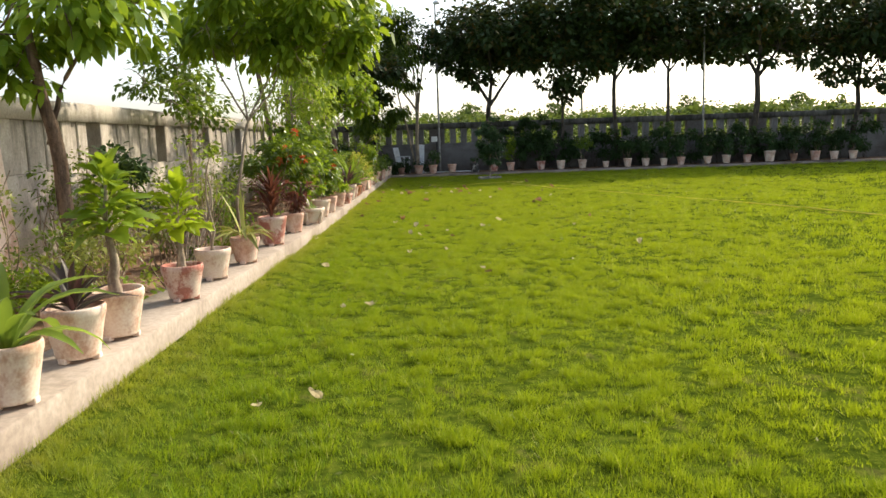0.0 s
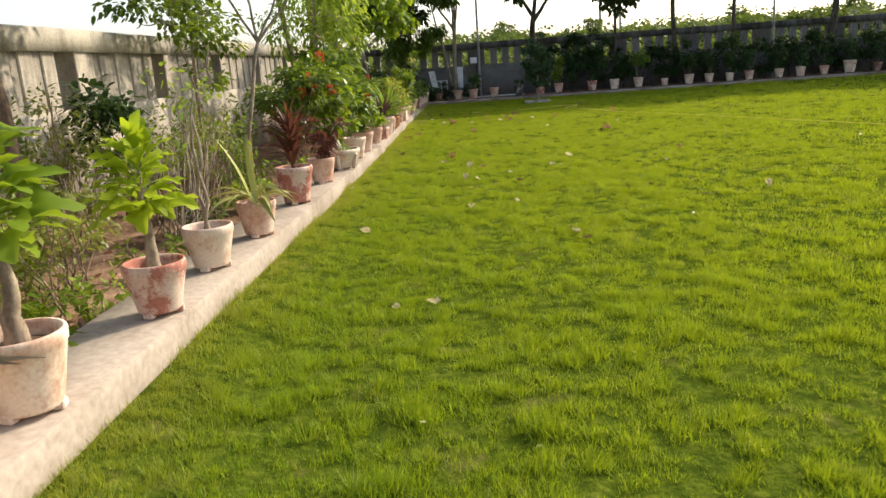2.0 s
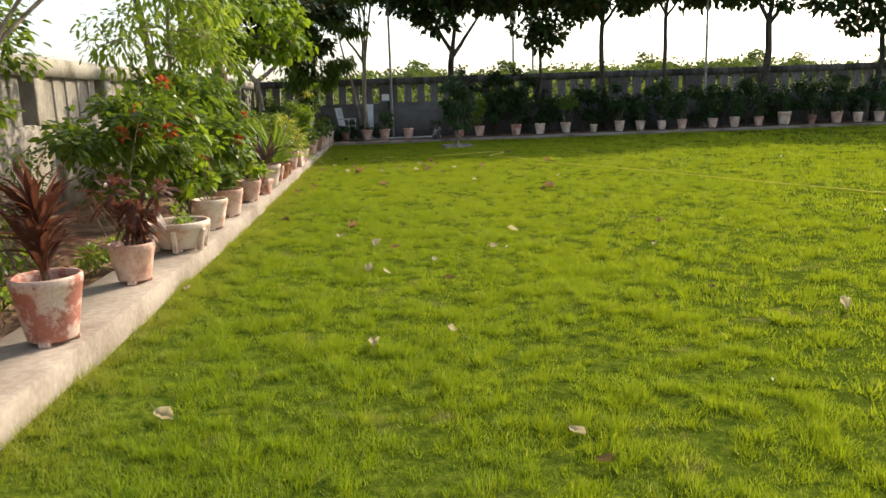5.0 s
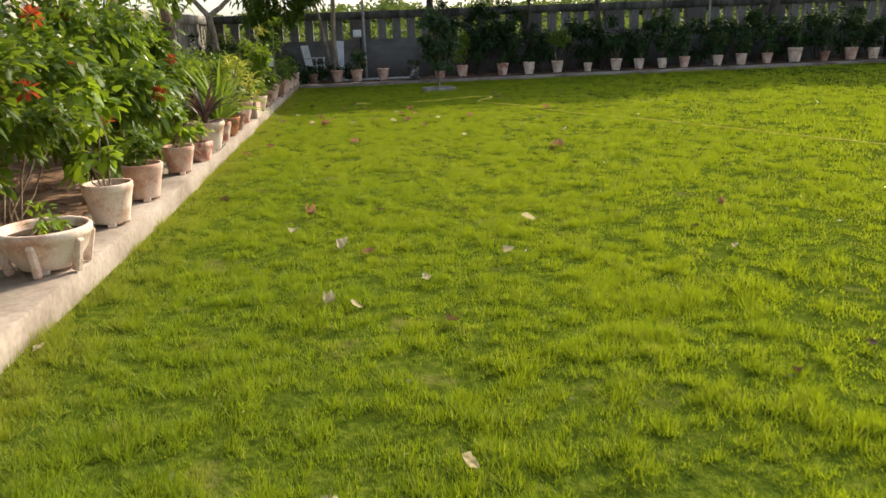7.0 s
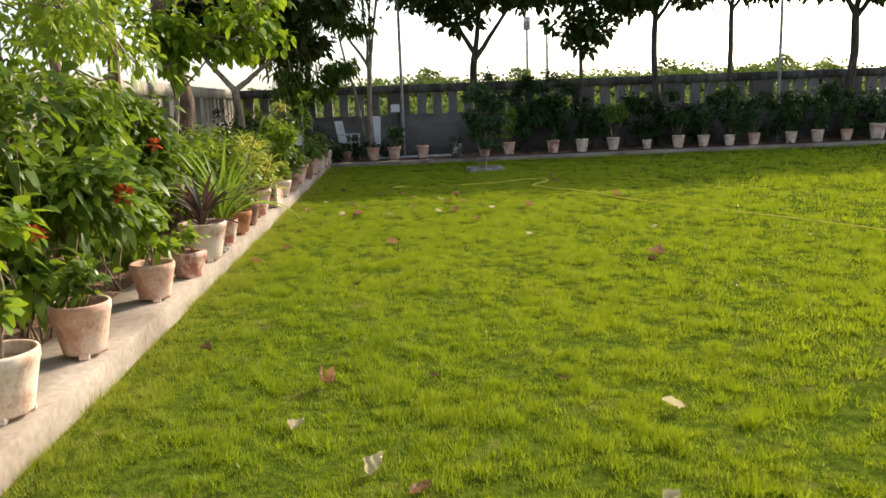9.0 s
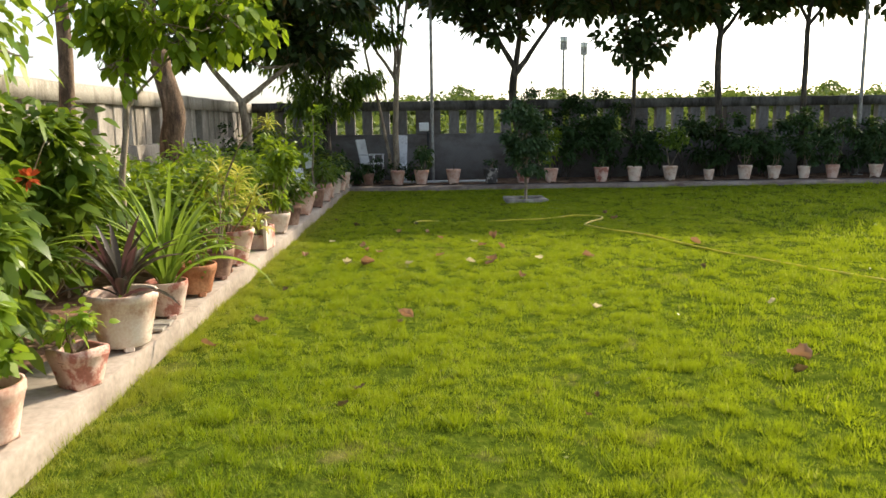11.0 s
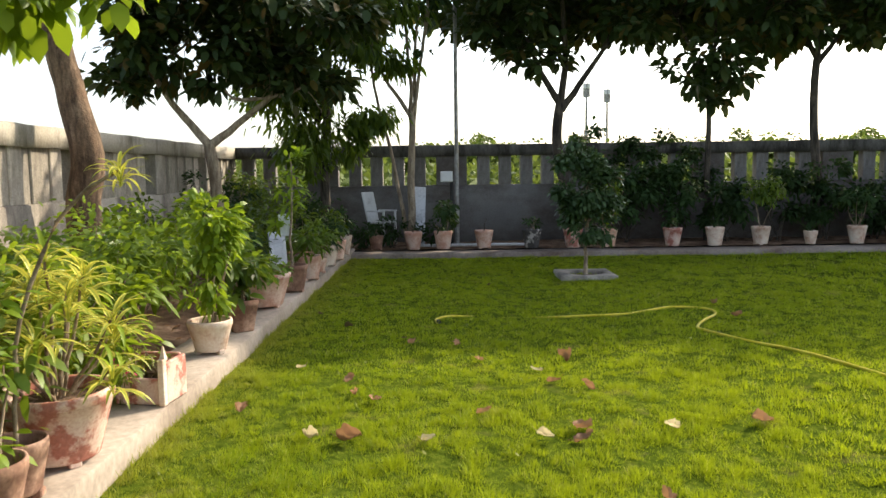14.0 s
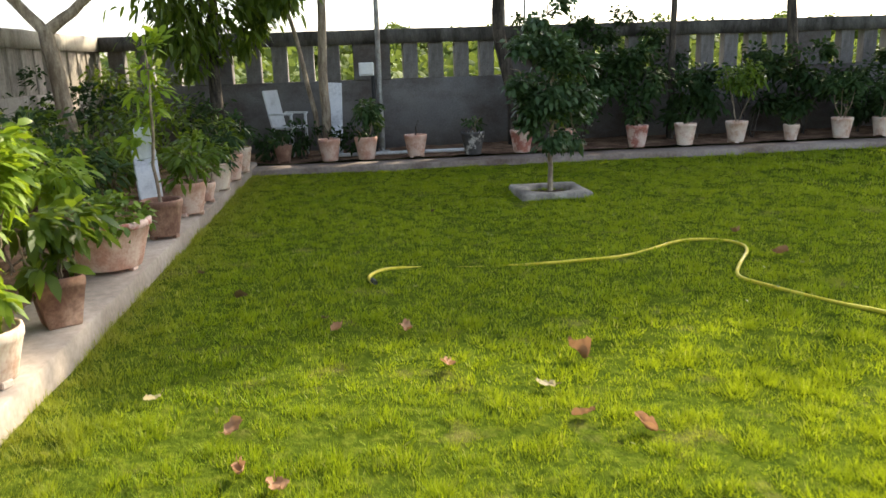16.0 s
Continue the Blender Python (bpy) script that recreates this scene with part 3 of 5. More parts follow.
tree("slender small-leaved tree against the wall", (-3.75, 10.8, 0.05), [(0, 0, 0), (0.02, 0, 1.0), (0.05, -0.05, 1.9), (0.05, -0.1, 2.8)], [0.035, 0.03, 0.025, 0.015], [[(0.02, 0, 1.1), (0.1, -0.6, 1.7), (0.15, -1.0, 2.2)]],
     [(0.15, -1.1, 2.15, 0.55), (0.1, -0.2, 2.6, 0.7), (0.3, -0.2, 1.8, 0.42), (-0.1, -1.5, 2.3, 0.4), (0.2, -0.8, 2.9, 0.6), (0.1, 0.4, 2.3, 0.5), (0.35, -0.5, 1.35, 0.3), (0.3, -1.6, 1.9, 0.4), (0.2, -0.9, 2.5, 0.6), (0.4, -0.6, 2.0, 0.45)], "lf_mid", 560, (0.08, 0.05), "bark_pale", 12, 0.9, 0.1)
fork_tree = tree("young forked tree with a bright green overhanging crown", (-2.15, 7.35, 0.05), [(0, 0, 0), (0.0, 0.05, 0.6), (0.05, 0.15, 1.1), (0.12, 0.36, 1.62)], [0.021, 0.019, 0.018, 0.016],
     [[(0.12, 0.36, 1.62), (0.3, 0.5, 2.0), (0.6, 0.5, 2.4)], [(0.12, 0.36, 1.62), (0.05, 0.4, 2.1), (-0.05, 0.5, 2.6)], [(0.12, 0.36, 1.62), (0.4, 0.8, 2.1), (0.6, 1.2, 2.7)], [(0.12, 0.36, 1.62), (-0.1, 0.2, 2.1), (-0.2, 0.0, 2.7)]],
     [(0.2, 0.3, 2.6, 0.36), (0.65, 0.4, 2.5, 0.40), (1.1, 0.5, 2.45, 0.38), (1.4, 0.6, 2.6, 0.34), (-0.3, 0.2, 2.65, 0.36), (0.3, 0.9, 2.75, 0.45), (0.9, 1.1, 2.7, 0.45), (0.2, 0.0, 3.1, 0.5), (0.9, 0.2, 3.05, 0.5), (-0.3, 0.8, 3.0, 0.45), (1.25, 1.0, 3.0, 0.45), (0.55, 0.8, 3.4, 0.55)], "lf_bright", 1350, (0.125, 0.062), "bark_pale", 13, 0.9, 0.35, droop=0.35, sub=14, tight=0.36)
tree("feathery light green tree growing in the bed", (-2.45, 12.7, 0.05), [(0, 0, 0), (0.03, 0, 0.8), (0.0, 0.05, 1.5), (0.05, 0.1, 2.5)], [0.035, 0.03, 0.026, 0.02], [[(0, 0.05, 1.2), (-0.2, -0.3, 1.6), (-0.35, -0.5, 2.0)]],
     [(0.15, -0.35, 1.75, 0.36), (-0.25, 0.1, 2.1, 0.42), (0.4, 0.3, 2.0, 0.42), (0.15, 0.8, 2.4, 0.5), (-0.4, -0.5, 2.0, 0.42), (0.15, 0.0, 2.6, 0.5), (-0.4, 0.7, 2.6, 0.5), (0.3, 0.6, 1.6, 0.35), (0.5, 0.9, 1.9, 0.4), (0.4, -0.1, 2.35, 0.4), (0.0, 1.2, 2.0, 0.45), (0.1, 0.3, 3.0, 0.45)], "lf_yellow", 900, (0.085, 0.036), "bark_pale", 14, 0.85, 0.4, droop=0.4, sub=16)
tree("thin tree with hanging heart-shaped bright leaves", (-2.38, 16.25, 0.05), [(0, 0, 0), (0.02, 0, 0.8), (0.08, 0.03, 1.5), (0.15, 0.1, 2.6)], [0.032, 0.028, 0.022, 0.015], [[(0.08, 0.03, 1.5), (0.4, 0.15, 1.9), (0.9, 0.4, 2.2)]],
     [(0.35, 0.05, 2.05, 0.40), (0.85, 0.35, 2.15, 0.36), (-0.1, -0.25, 2.25, 0.42), (0.1, 0.3, 2.8, 0.5), (0.9, 0.6, 2.6, 0.42), (0.5, -0.3, 2.7, 0.45), (0.05, -0.1, 1.8, 0.2), (0.2, -0.1, 2.15, 0.3), (0.55, 0.0, 2.15, 0.3), (0.95, 0.1, 2.2, 0.25), (0.75, 0.3, 2.35, 0.3), (1.2, 0.35, 2.1, 0.2)], "lf_bright", 1000, (0.10, 0.07), "bark_pale", 15, 0.8, 0.8, droop=0.3)
tree("leaning brown tree trunk with a high crown", (-3.55, 16.9, 0.05), [(0, 0, 0), (-0.1, 0, 1.0), (-0.3, 0.1, 2.2), (-0.5, 0.2, 3.6)], [0.075, 0.07, 0.06, 0.05], [],
     [(-0.6, 0.2, 4.2, 0.9), (0.2, 0.5, 4.5, 0.8), (-1.2, -0.2, 4.4, 0.8), (-0.5, 0.3, 5.1, 0.8)], "lf_mid", 750, (0.16, 0.08), "bark", 16, category="tree")
tree("straight brown tree trunk with a high crown", (-3.5, 17.9, 0.05), [(0, 0, 0), (0.02, 0, 1.2), (0.0, 0.1, 2.4), (-0.05, 0.1, 3.8)], [0.085, 0.078, 0.07, 0.055], [],
     [(0, 0.2, 4.4, 0.9), (0.7, 0.6, 4.7, 0.8), (-0.8, 0.4, 4.7, 0.9), (0.0, 0.2, 5.3, 0.8)], "lf_mid", 750, (0.16, 0.08), "bark", 17, category="tree")
tree("thick curved brown trunk standing by the wall", (-3.62, 21.5, 0.05), [(0, 0, 0), (0.0, 0, 1.0), (0.06, 0, 1.6), (-0.08, 0, 2.3), (-0.22, 0, 3.0), (-0.2, 0.1, 4.2)], [0.19, 0.17, 0.16, 0.14, 0.13, 0.10], [],
     [(-0.2, 0.3, 4.6, 1.0), (0.8, 0.6, 4.6, 0.9), (-1.2, 0.2, 4.8, 1.0), (0.3, 1.2, 5.2, 1.0), (0.2, 0.3, 5.8, 0.9)], "lf_mid", 800, (0.16, 0.08), "bark", 18, category="tree")
tree("forked tree with a dark spreading crown near the corner", (-3.2, 24.95, 0.05), [(0, 0, 0), (-0.03, 0, 0.8), (-0.1, 0, 1.4), (-0.14, 0, 1.82)], [0.10, 0.09, 0.085, 0.08],
     [[(-0.14, 0, 1.8), (-0.5, -0.05, 2.25), (-0.95, -0.1, 2.9)], [(-0.14, 0, 1.8), (0.25, 0.05, 2.1), (0.75, 0.1, 2.5)]],
     [(-1.1, -0.1, 3.3, 0.75), (-0.3, 0.0, 3.4, 0.9), (0.6, 0.2, 3.2, 0.85), (1.2, 0.4, 2.7, 0.6), (0.1, -0.3, 2.75, 0.4), (-1.3, -0.2, 2.6, 0.35), (-0.6, 0.1, 4.2, 0.9), (0.5, 0.2, 4.2, 1.0), (1.5, 0.4, 3.6, 0.8), (0.2, 0.2, 5.0, 0.9)], "lf_shade", 620, (0.19, 0.12), "bark_pale", 19, 0.75, 0.2)
tree("dense drooping tree in the garden corner", (-2.1, 27.7, 0.05), [(0, 0, 0), (0.0, 0, 1.0), (0.05, 0, 2.2), (0.1, 0, 3.6)], [0.10, 0.09, 0.08, 0.06], [],
     [(-0.1, -0.4, 2.1, 0.75), (0.7, -0.1, 2.5, 0.6), (-0.8, -0.2, 2.8, 0.85), (0.3, -0.3, 3.2, 0.9), (1.0, 0.0, 3.7, 0.75), (0.0, -0.2, 4.2, 1.0), (0.8, -0.2, 4.8, 1.0), (-0.9, 0.0, 4.3, 1.0), (0.2, 0.0, 5.6, 1.0), (0.5, 0.1, 1.85, 0.4), (-0.2, -0.2, 1.5, 0.35)], "lf_mid", 1000, (0.14, 0.055), "bark_dark", 20, 0.9, 0.6, droop=0.5)
multi = tree("multi-stemmed grey tree before the far wall", (-0.55, 27.85, 0.05), [(0, 0, 0), (0.0, 0, 1.0), (0.03, 0, 2.2), (0.0, 0, 2.5)], [0.075, 0.07, 0.06, 0.05],
     [[(0, 0, 2.4), (-0.25, 0, 2.8), (-0.6, 0.1, 3.4), (-0.75, 0.1, 4.4)], [(0, 0, 2.4), (0.02, 0, 3.1), (-0.1, 0.1, 4.4)], [(0, 0, 2.4), (0.15, 0, 2.9), (0.35, 0, 4.4)], [(0.03, 0, 1.9), (0.10, 0.05, 2.8), (0.1, 0.05, 3.6), (0.22, 0.05, 4.4)], [(-0.1, 0.1, 0.05), (-0.2, 0.1, 0.9), (-0.38, 0.1, 1.8), (-0.6, 0.1, 2.7), (-0.75, 0.1, 3.6)]],
     [(-0.7, 0.2, 4.7, 0.7), (0.1, 0.2, 4.9, 0.7), (0.5, 0.1, 5.1, 0.6), (-0.2, 0.1, 5.5, 0.8), (0.25, -0.1, 3.55, 0.12), (-0.9, 0.1, 3.9, 0.6)], "lf_dark", 500, (0.15, 0.08), "bark_pale", 21, 0.8, 0.2)

# shade trees along the far wall
# The last two trunks stand out of view, added for the shadow they cast.
FAR = [(2.45, -0.2, 2.6, 0.11, 31), (5.05, 0.0, 3.0, 0.055, 32), (7.15, -0.1, 3.4, 0.085, 33), (9.1, 0.0, 3.6, 0.07, 34), (12.4, 0.1, 3.3, 0.12, 35), (16.2, 0.15, 2.8, 0.10, 36), (19.2, 0.0, 3.2, 0.10, 37), (22.4, 0.0, 3.2, 0.11, 38)]
LOW = {31: [(-0.9, -0.2, 3.55, 0.6), (-0.3, -0.3, 3.35, 0.45), (-1.35, 0, 4.1, 0.6), (0.9, -0.1, 4.3, 0.7)], 32: [(-0.5, -0.2, 3.15, 0.5), (0.5, -0.2, 3.1, 0.5), (0.0, -0.1, 2.7, 0.3), (0, -0.3, 3.6, 0.7)],
       33: [(-0.4, -0.2, 3.95, 0.45), (0.7, -0.1, 4.0, 0.5)], 34: [(0.3, -0.2, 4.25, 0.45), (-0.9, 0, 4.3, 0.6)], 35: [(0.5, -0.3, 3.8, 0.45), (-1.2, 0, 4.2, 0.7), (1.8, -0.1, 3.9, 0.7)],
       36: [(-0.9, -0.2, 3.2, 0.6), (0.2, -0.3, 3.0, 0.7), (1.2, -0.1, 2.8, 0.6), (-0.4, 0, 3.7, 0.7)], 37: [(-1.0, 0, 3.8, 0.8)], 38: [(0.8, 0, 3.8, 0.8)]}
for x, lean, h, r, seed in FAR:
    r2 = np.random.default_rng(seed)
    forks = [[(lean, 0, h), (lean - 0.3, 0, h + 0.5), (lean - 0.6, 0.1, h + 1.2)], [(lean * 0.9, 0, h - 0.1), (lean + 0.35, 0, h + 0.35), (lean + 0.8, 0, h + 1.0)], [(lean, 0, h), (lean + 0.1, 0, h + 1.0), (lean, 0, h + 2.2)]]
    z0 = 3.9 if seed in (31, 32, 36) else 4.45
    clumps = list(LOW[seed])
    for k in range(5):                          # clumps added over the wall behind, to keep sun off the lawn
        clumps.append((lean + (k - 2) * 0.85 + r2.uniform(-0.2, 0.2), 1.5 + 0.9 * (k % 2) + r2.uniform(-0.2, 0.3), 4.5 + 0.3 * (k % 2) + r2.uniform(-0.1, 0.2), 0.7))
        clumps.append((lean + (k - 2) * 0.85 + r2.uniform(-0.2, 0.2), 2.3 + r2.uniform(-0.3, 0.3), 5.0 + r2.uniform(-0.2, 0.2), 0.85))
    for z, n, spread, cr in ((z0 + 0.25, 5, 1.3, 0.62), (z0 + 1.1, 6, 1.5, 0.9), (z0 + 2.0, 4, 1.1, 0.9)):
        for k in range(n):
            a = 2 * math.pi * (k + r2.uniform(0, 0.6)) / n
            clumps.append((lean + spread * math.cos(a) * r2.uniform(0.75, 1.1), spread * 0.85 * math.sin(a), z + r2.uniform(-0.2, 0.25), cr * r2.uniform(0.85, 1.1)))
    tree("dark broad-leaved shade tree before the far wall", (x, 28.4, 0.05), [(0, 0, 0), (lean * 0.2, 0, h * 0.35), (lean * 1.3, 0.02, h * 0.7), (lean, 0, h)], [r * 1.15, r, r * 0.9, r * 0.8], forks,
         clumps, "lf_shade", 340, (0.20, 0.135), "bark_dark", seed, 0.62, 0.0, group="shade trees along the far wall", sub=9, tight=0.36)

# small tree in its square planter on the lawn
lawn_tree = tree("small dense tree growing from a planter in the lawn", (1.93, 24.0, 0.03), [(0, 0, 0), (0.0, 0, 0.35), (0.02, 0, 0.8), (0.0, 0, 1.5)], [0.03, 0.026, 0.02, 0.012], [],
     [(0, 0, 0.72, 0.26), (-0.2, 0, 0.9, 0.28), (0.22, 0, 0.95, 0.28), (0, -0.05, 1.2, 0.34), (-0.16, 0, 1.45, 0.28), (0.15, 0.05, 1.55, 0.26), (0.0, 0, 1.82, 0.2), (0.24, 0, 0.62, 0.2), (-0.3, 0.05, 1.15, 0.22), (0.28, -0.05, 1.25, 0.24)], "lf_grey", 5200, (0.078, 0.042), "bark_pale", 41, 1.0, 0.2, category="small tree")
planter = thing("planter_ring", pose(1.92, 24.0, 0), "square cast concrete planter ring sunk in the lawn", "planter")
ring_v, ring_f = [], []
for k in range(32):
    a = 2 * math.pi * k / 32
    c, s = math.cos(a), math.sin(a)
    q = 0.37 / max(abs(c), abs(s))
    ring_v += [(q * c, q * s, -0.05), (q * c, q * s, 0.045), ((q - 0.02) * c, (q - 0.02) * s, 0.06), (0.25 * c, 0.25 * s, 0.055), (0.24 * c, 0.24 * s, 0.0)]
for k in range(32):
    j = (k + 1) % 32
    ring_f += [(k * 5 + i, j * 5 + i, j * 5 + i + 1, k * 5 + i + 1) for i in range(4)]
part("ring", raw_mesh("ring", ring_v, ring_f, M["baluster"]), planter)
sv, sf = lathe([(0.0, 0.015), (0.15, 0.01), (0.27, 0.004)], 20, 0.0, 1)
part("soil", raw_mesh("soil", sv, sf, M["potsoil"], True), planter)

# ---------- shrubs of the beds ----------


def shrub(label, base, clumps, leaf, per, size, seed, stems=6, bark="twig", flowers=None, hang=0.0, droop=0.3, group="", name="shrub", category="shrub", tight=0.34, thick=0.009):
    """clumps as for tree(); flowers: (count, material, radius) heads on the outside."""
    t = thing(name, pose(*base), label, category, group)
    r2 = np.random.default_rng(seed)
    lines = []
    for k in range(stems):
        c = clumps[k % len(clumps)]
        e = np.array(c[:3]) + r2.normal(0, c[3] * 0.4, 3)
        s = np.array((r2.normal(0, 0.06), r2.normal(0, 0.06), 0.0))
        lines.append(([s, (s * 1.4 + e) / 2.2 + r2.normal(0, 0.05, 3), e], [thick, thick * 0.8, 0.003]))
    stem_part("stem", t, lines, M[bark], 5)
    v, f = crown_leaves(clumps, per * 1.9, size[0], size[1], seed, 0.85, hang, droop, 10, tight)
    v[:, 2] = np.maximum(v[:, 2], 0.02)
    part("foliage", raw_mesh("foliage", v, f, M[leaf]), t)
    if flowers:
        n, fm, rad = flowers
        for k in range(n):
            c = clumps[r2.integers(0, len(clumps))]
            d = unit(r2.normal(0, 1, 3) + (0.7, -0.5, 0.6))
            o = np.array(c[:3]) + d * c[3] * 0.95
            m = 26
            pd = unit(r2.normal(0, 1, (m, 3)) + (0, 0, 0.6))
            fv, ff = leaf_arrays(pd * rad * 0.4, pd, np.full(m, rad), np.full(m, rad * 0.5), 0.1, 0.1, r2)
            part("flower_head", raw_mesh("flower_head", fv, ff, M[fm]), t, m=Matrix.Translation(o))
    return t


shrub("low clipped green bush in the soil bed", (-2.95, 4.3, 0.08), [(0, 0, 0.28, 0.3), (0.3, -0.3, 0.25, 0.28), (-0.4, 0.2, 0.3, 0.3), (0.15, 0.3, 0.22, 0.25), (-0.1, -0.4, 0.28, 0.28)], "lf_bright", 3600, (0.05, 0.022), 51)
shrub("dark glossy-leaved shrub by the wall", (-3.55, 7.75, 0.08), [(0, 0, 0.85, 0.3), (0.05, 0.1, 1.2, 0.32), (-0.1, -0.15, 1.1, 0.28), (0.1, -0.1, 0.6, 0.22)], "lf_dark", 1500, (0.10, 0.05), 52)
for k, (x, y, h, mat) in enumerate(((-2.7, 5.0, 0.7, "lf_dry"), (-3.3, 6.5, 0.9, "lf_dry"), (-2.75, 6.6, 0.85, "lf_dry"), (-3.4, 8.9, 0.9, "lf_mid"), (-2.9, 8.6, 0.8, "lf_dry"), (-3.5, 4.6, 1.1, "lf_dry"), (-3.0, 9.8, 0.9, "lf_mid"), (-3.6, 10.0, 0.8, "lf_dry"), (-3.65, 6.2, 1.1, "lf_mid"), (-3.7, 7.0, 1.2, "lf_dry"), (-2.6, 4.5, 0.5, "lf_dry"), (-2.5, 7.9, 0.7, "lf_mid"), (-3.2, 5.1, 0.6, "lf_mid"))):
    shrub("sparse dry twiggy shrub in the soil bed", (x, y, 0.08), [(0, 0, h * 0.55, 0.28), (0.15, 0.15, h * 0.8, 0.28), (-0.15, -0.1, h * 0.75, 0.26), (0.05, -0.15, h, 0.22)], mat, 1000, (0.055, 0.024), 60 + k, 12, "twig", group="twiggy shrubs in the bed", thick=0.007)
shrub("bare pale branching twig bush", (-2.45, 6.3, 0.08), [(0, 0, 0.8, 0.3), (0.2, 0.4, 1.1, 0.35), (-0.1, 0.7, 1.0, 0.3)], "lf_dry", 120, (0.06, 0.02), 70, 16, "bark_pale", thick=0.008)
shrub("bare pale branching twig bush", (-2.6, 7.0, 0.08), [(0.3, -0.3, 0.9, 0.3), (0.4, 0.3, 0.8, 0.3), (-0.4, -0.5, 0.9, 0.35), (0.0, 0.5, 1.1, 0.3)], "lf_yellow", 260, (0.06, 0.024), 170, 20, "bark_pale", thick=0.008)
for k, (x, y) in enumerate(((-2.25, 5.3), (-2.35, 6.5), (-2.3, 7.6), (-2.45, 8.4), (-2.2, 9.2), (-2.9, 7.5), (-2.2, 4.2), (-2.15, 3.4))):
    shrub("low leafy green weed in the soil bed", (x, y, 0.09), [(0, 0, 0.14, 0.14), (0.1, 0.08, 0.2, 0.13), (-0.1, -0.06, 0.18, 0.13)], "lf_mid" if k % 2 else "lf_yellow", 2600, (0.055, 0.024), 180 + k, 5, "twig", group="low weeds in the bed", name="weed", category="weed")
shrub("tall shrub with dark leaves and red flower heads", (-2.25, 10.1, 0.08), [(0, 0, 0.65, 0.3), (0.15, 0.3, 0.95, 0.34), (-0.2, -0.2, 1.0, 0.34), (0.2, -0.2, 1.1, 0.32), (0.0, 0.4, 1.2, 0.32)], "lf_mid", 2000, (0.085, 0.040), 71, 8, "twig", (4, "petal", 0.065))
shrub("tall shrub with dark leaves and red flower heads", (-2.4, 10.9, 0.08), [(0, 0, 0.7, 0.34), (0.25, 0.3, 0.95, 0.35), (-0.1, -0.3, 1.05, 0.36), (0.2, 0.1, 1.2, 0.34), (0.1, 0.6, 1.2, 0.32)], "lf_mid", 2000, (0.085, 0.040), 72, 8, "twig", (4, "petal", 0.065))
shrub("dense dark green broad-leaved shrub", (-2.2, 12.2, 0.08), [(0, 0, 0.6, 0.38), (0.1, 0.4, 0.8, 0.42), (-0.15, -0.35, 0.9, 0.4), (0.1, 0.0, 1.15, 0.4), (-0.2, 0.4, 1.25, 0.4), (0.0, 0.8, 0.9, 0.36)], "lf_mid", 1400, (0.13, 0.058), 73, 8, "twig", (3, "petal", 0.065), 0.2, 0.45)
shrub("dense dark green broad-leaved shrub", (-2.2, 13.5, 0.08), [(0, 0, 0.6, 0.36), (0.12, 0.3, 0.85, 0.4), (-0.15, -0.3, 1.0, 0.4), (0.05, 0.1, 1.2, 0.38), (-0.25, 0.5, 1.2, 0.36)], "lf_mid", 1400, (0.13, 0.058), 74, 8, "twig", (3, "petal", 0.05), 0.2, 0.45)
shrub("leafy green shrub filling the bed", (-2.55, 14.9, 0.08), [(0, 0, 0.5, 0.4), (0.1, 0.3, 0.8, 0.42), (-0.2, -0.3, 0.9, 0.42), (-0.2, 0.3, 1.1, 0.36), (0.1, -0.4, 0.8, 0.35), (0.2, 0.0, 1.25, 0.36), (0.15, 0.4, 1.2, 0.34), (-0.1, -0.3, 1.38, 0.34)], "lf_mid", 1200, (0.135, 0.062), 75, 8, "twig", None, 0.2, 0.4)
shrub("leafy green shrub filling the bed", (-2.7, 16.0, 0.08), [(0, 0, 0.5, 0.4), (0.1, 0.3, 0.7, 0.4), (-0.2, -0.3, 0.9, 0.4), (-0.2, 0.4, 0.95, 0.36), (0.05, 0, 1.15, 0.34)], "lf_mid", 1000, (0.11, 0.05), 76, 8, "twig", (3, "petal", 0.05), 0.2, 0.4)
for k, (x, y, h) in enumerate(((-2.2, 16.75, 0.8), (-2.2, 17.9, 0.75), (-3.2, 17.6, 0.9), (-3.2, 16.3, 0.9), (-2.55, 17.3, 0.85), (-2.6, 18.4, 0.8), (-2.55, 19.4, 0.95), (-2.75, 20.4, 1.0), (-2.5, 21.3, 0.95), (-3.3, 19.2, 0.9), (-3.4, 22.6, 0.9))):
    shrub("bright green leafy bush in the bed", (x, y, 0.08), [(0, 0, h * 0.5, 0.38), (0.2, 0.2, h * 0.75, 0.36), (-0.2, -0.15, h * 0.8, 0.38), (0.05, -0.3, h * 0.75, 0.34), (-0.1, 0.35, h * 0.85, 0.33)], "lf_bright" if k % 3 else "lf_mid", 1000, (0.095, 0.040), 80 + k, 8, "twig", None, 0.1, 0.35, "bright bushes in the bed")
for k, (x, y, h) in enumerate(((-2.6, 22.9, 0.85), (-2.7, 24.1, 0.8), (-2.6, 25.3, 0.85), (-3.5, 26.2, 1.3), (-2.8, 26.5, 0.9), (-3.3, 27.6, 1.5), (-2.3, 27.5, 0.8), (-3.6, 23.8, 1.0))):
    shrub("shaded dark green bush near the corner", (x, y, 0.08), [(0, 0, h * 0.5, 0.38), (0.2, 0.2, h * 0.75, 0.36), (-0.2, -0.15, h * 0.85, 0.38), (0.05, -0.3, h * 0.7, 0.34)], "lf_mid" if k % 3 else "lf_dark", 800, (0.10, 0.04), 90 + k, 8, "twig", None, 0.1, 0.35, "dark bushes in the corner")
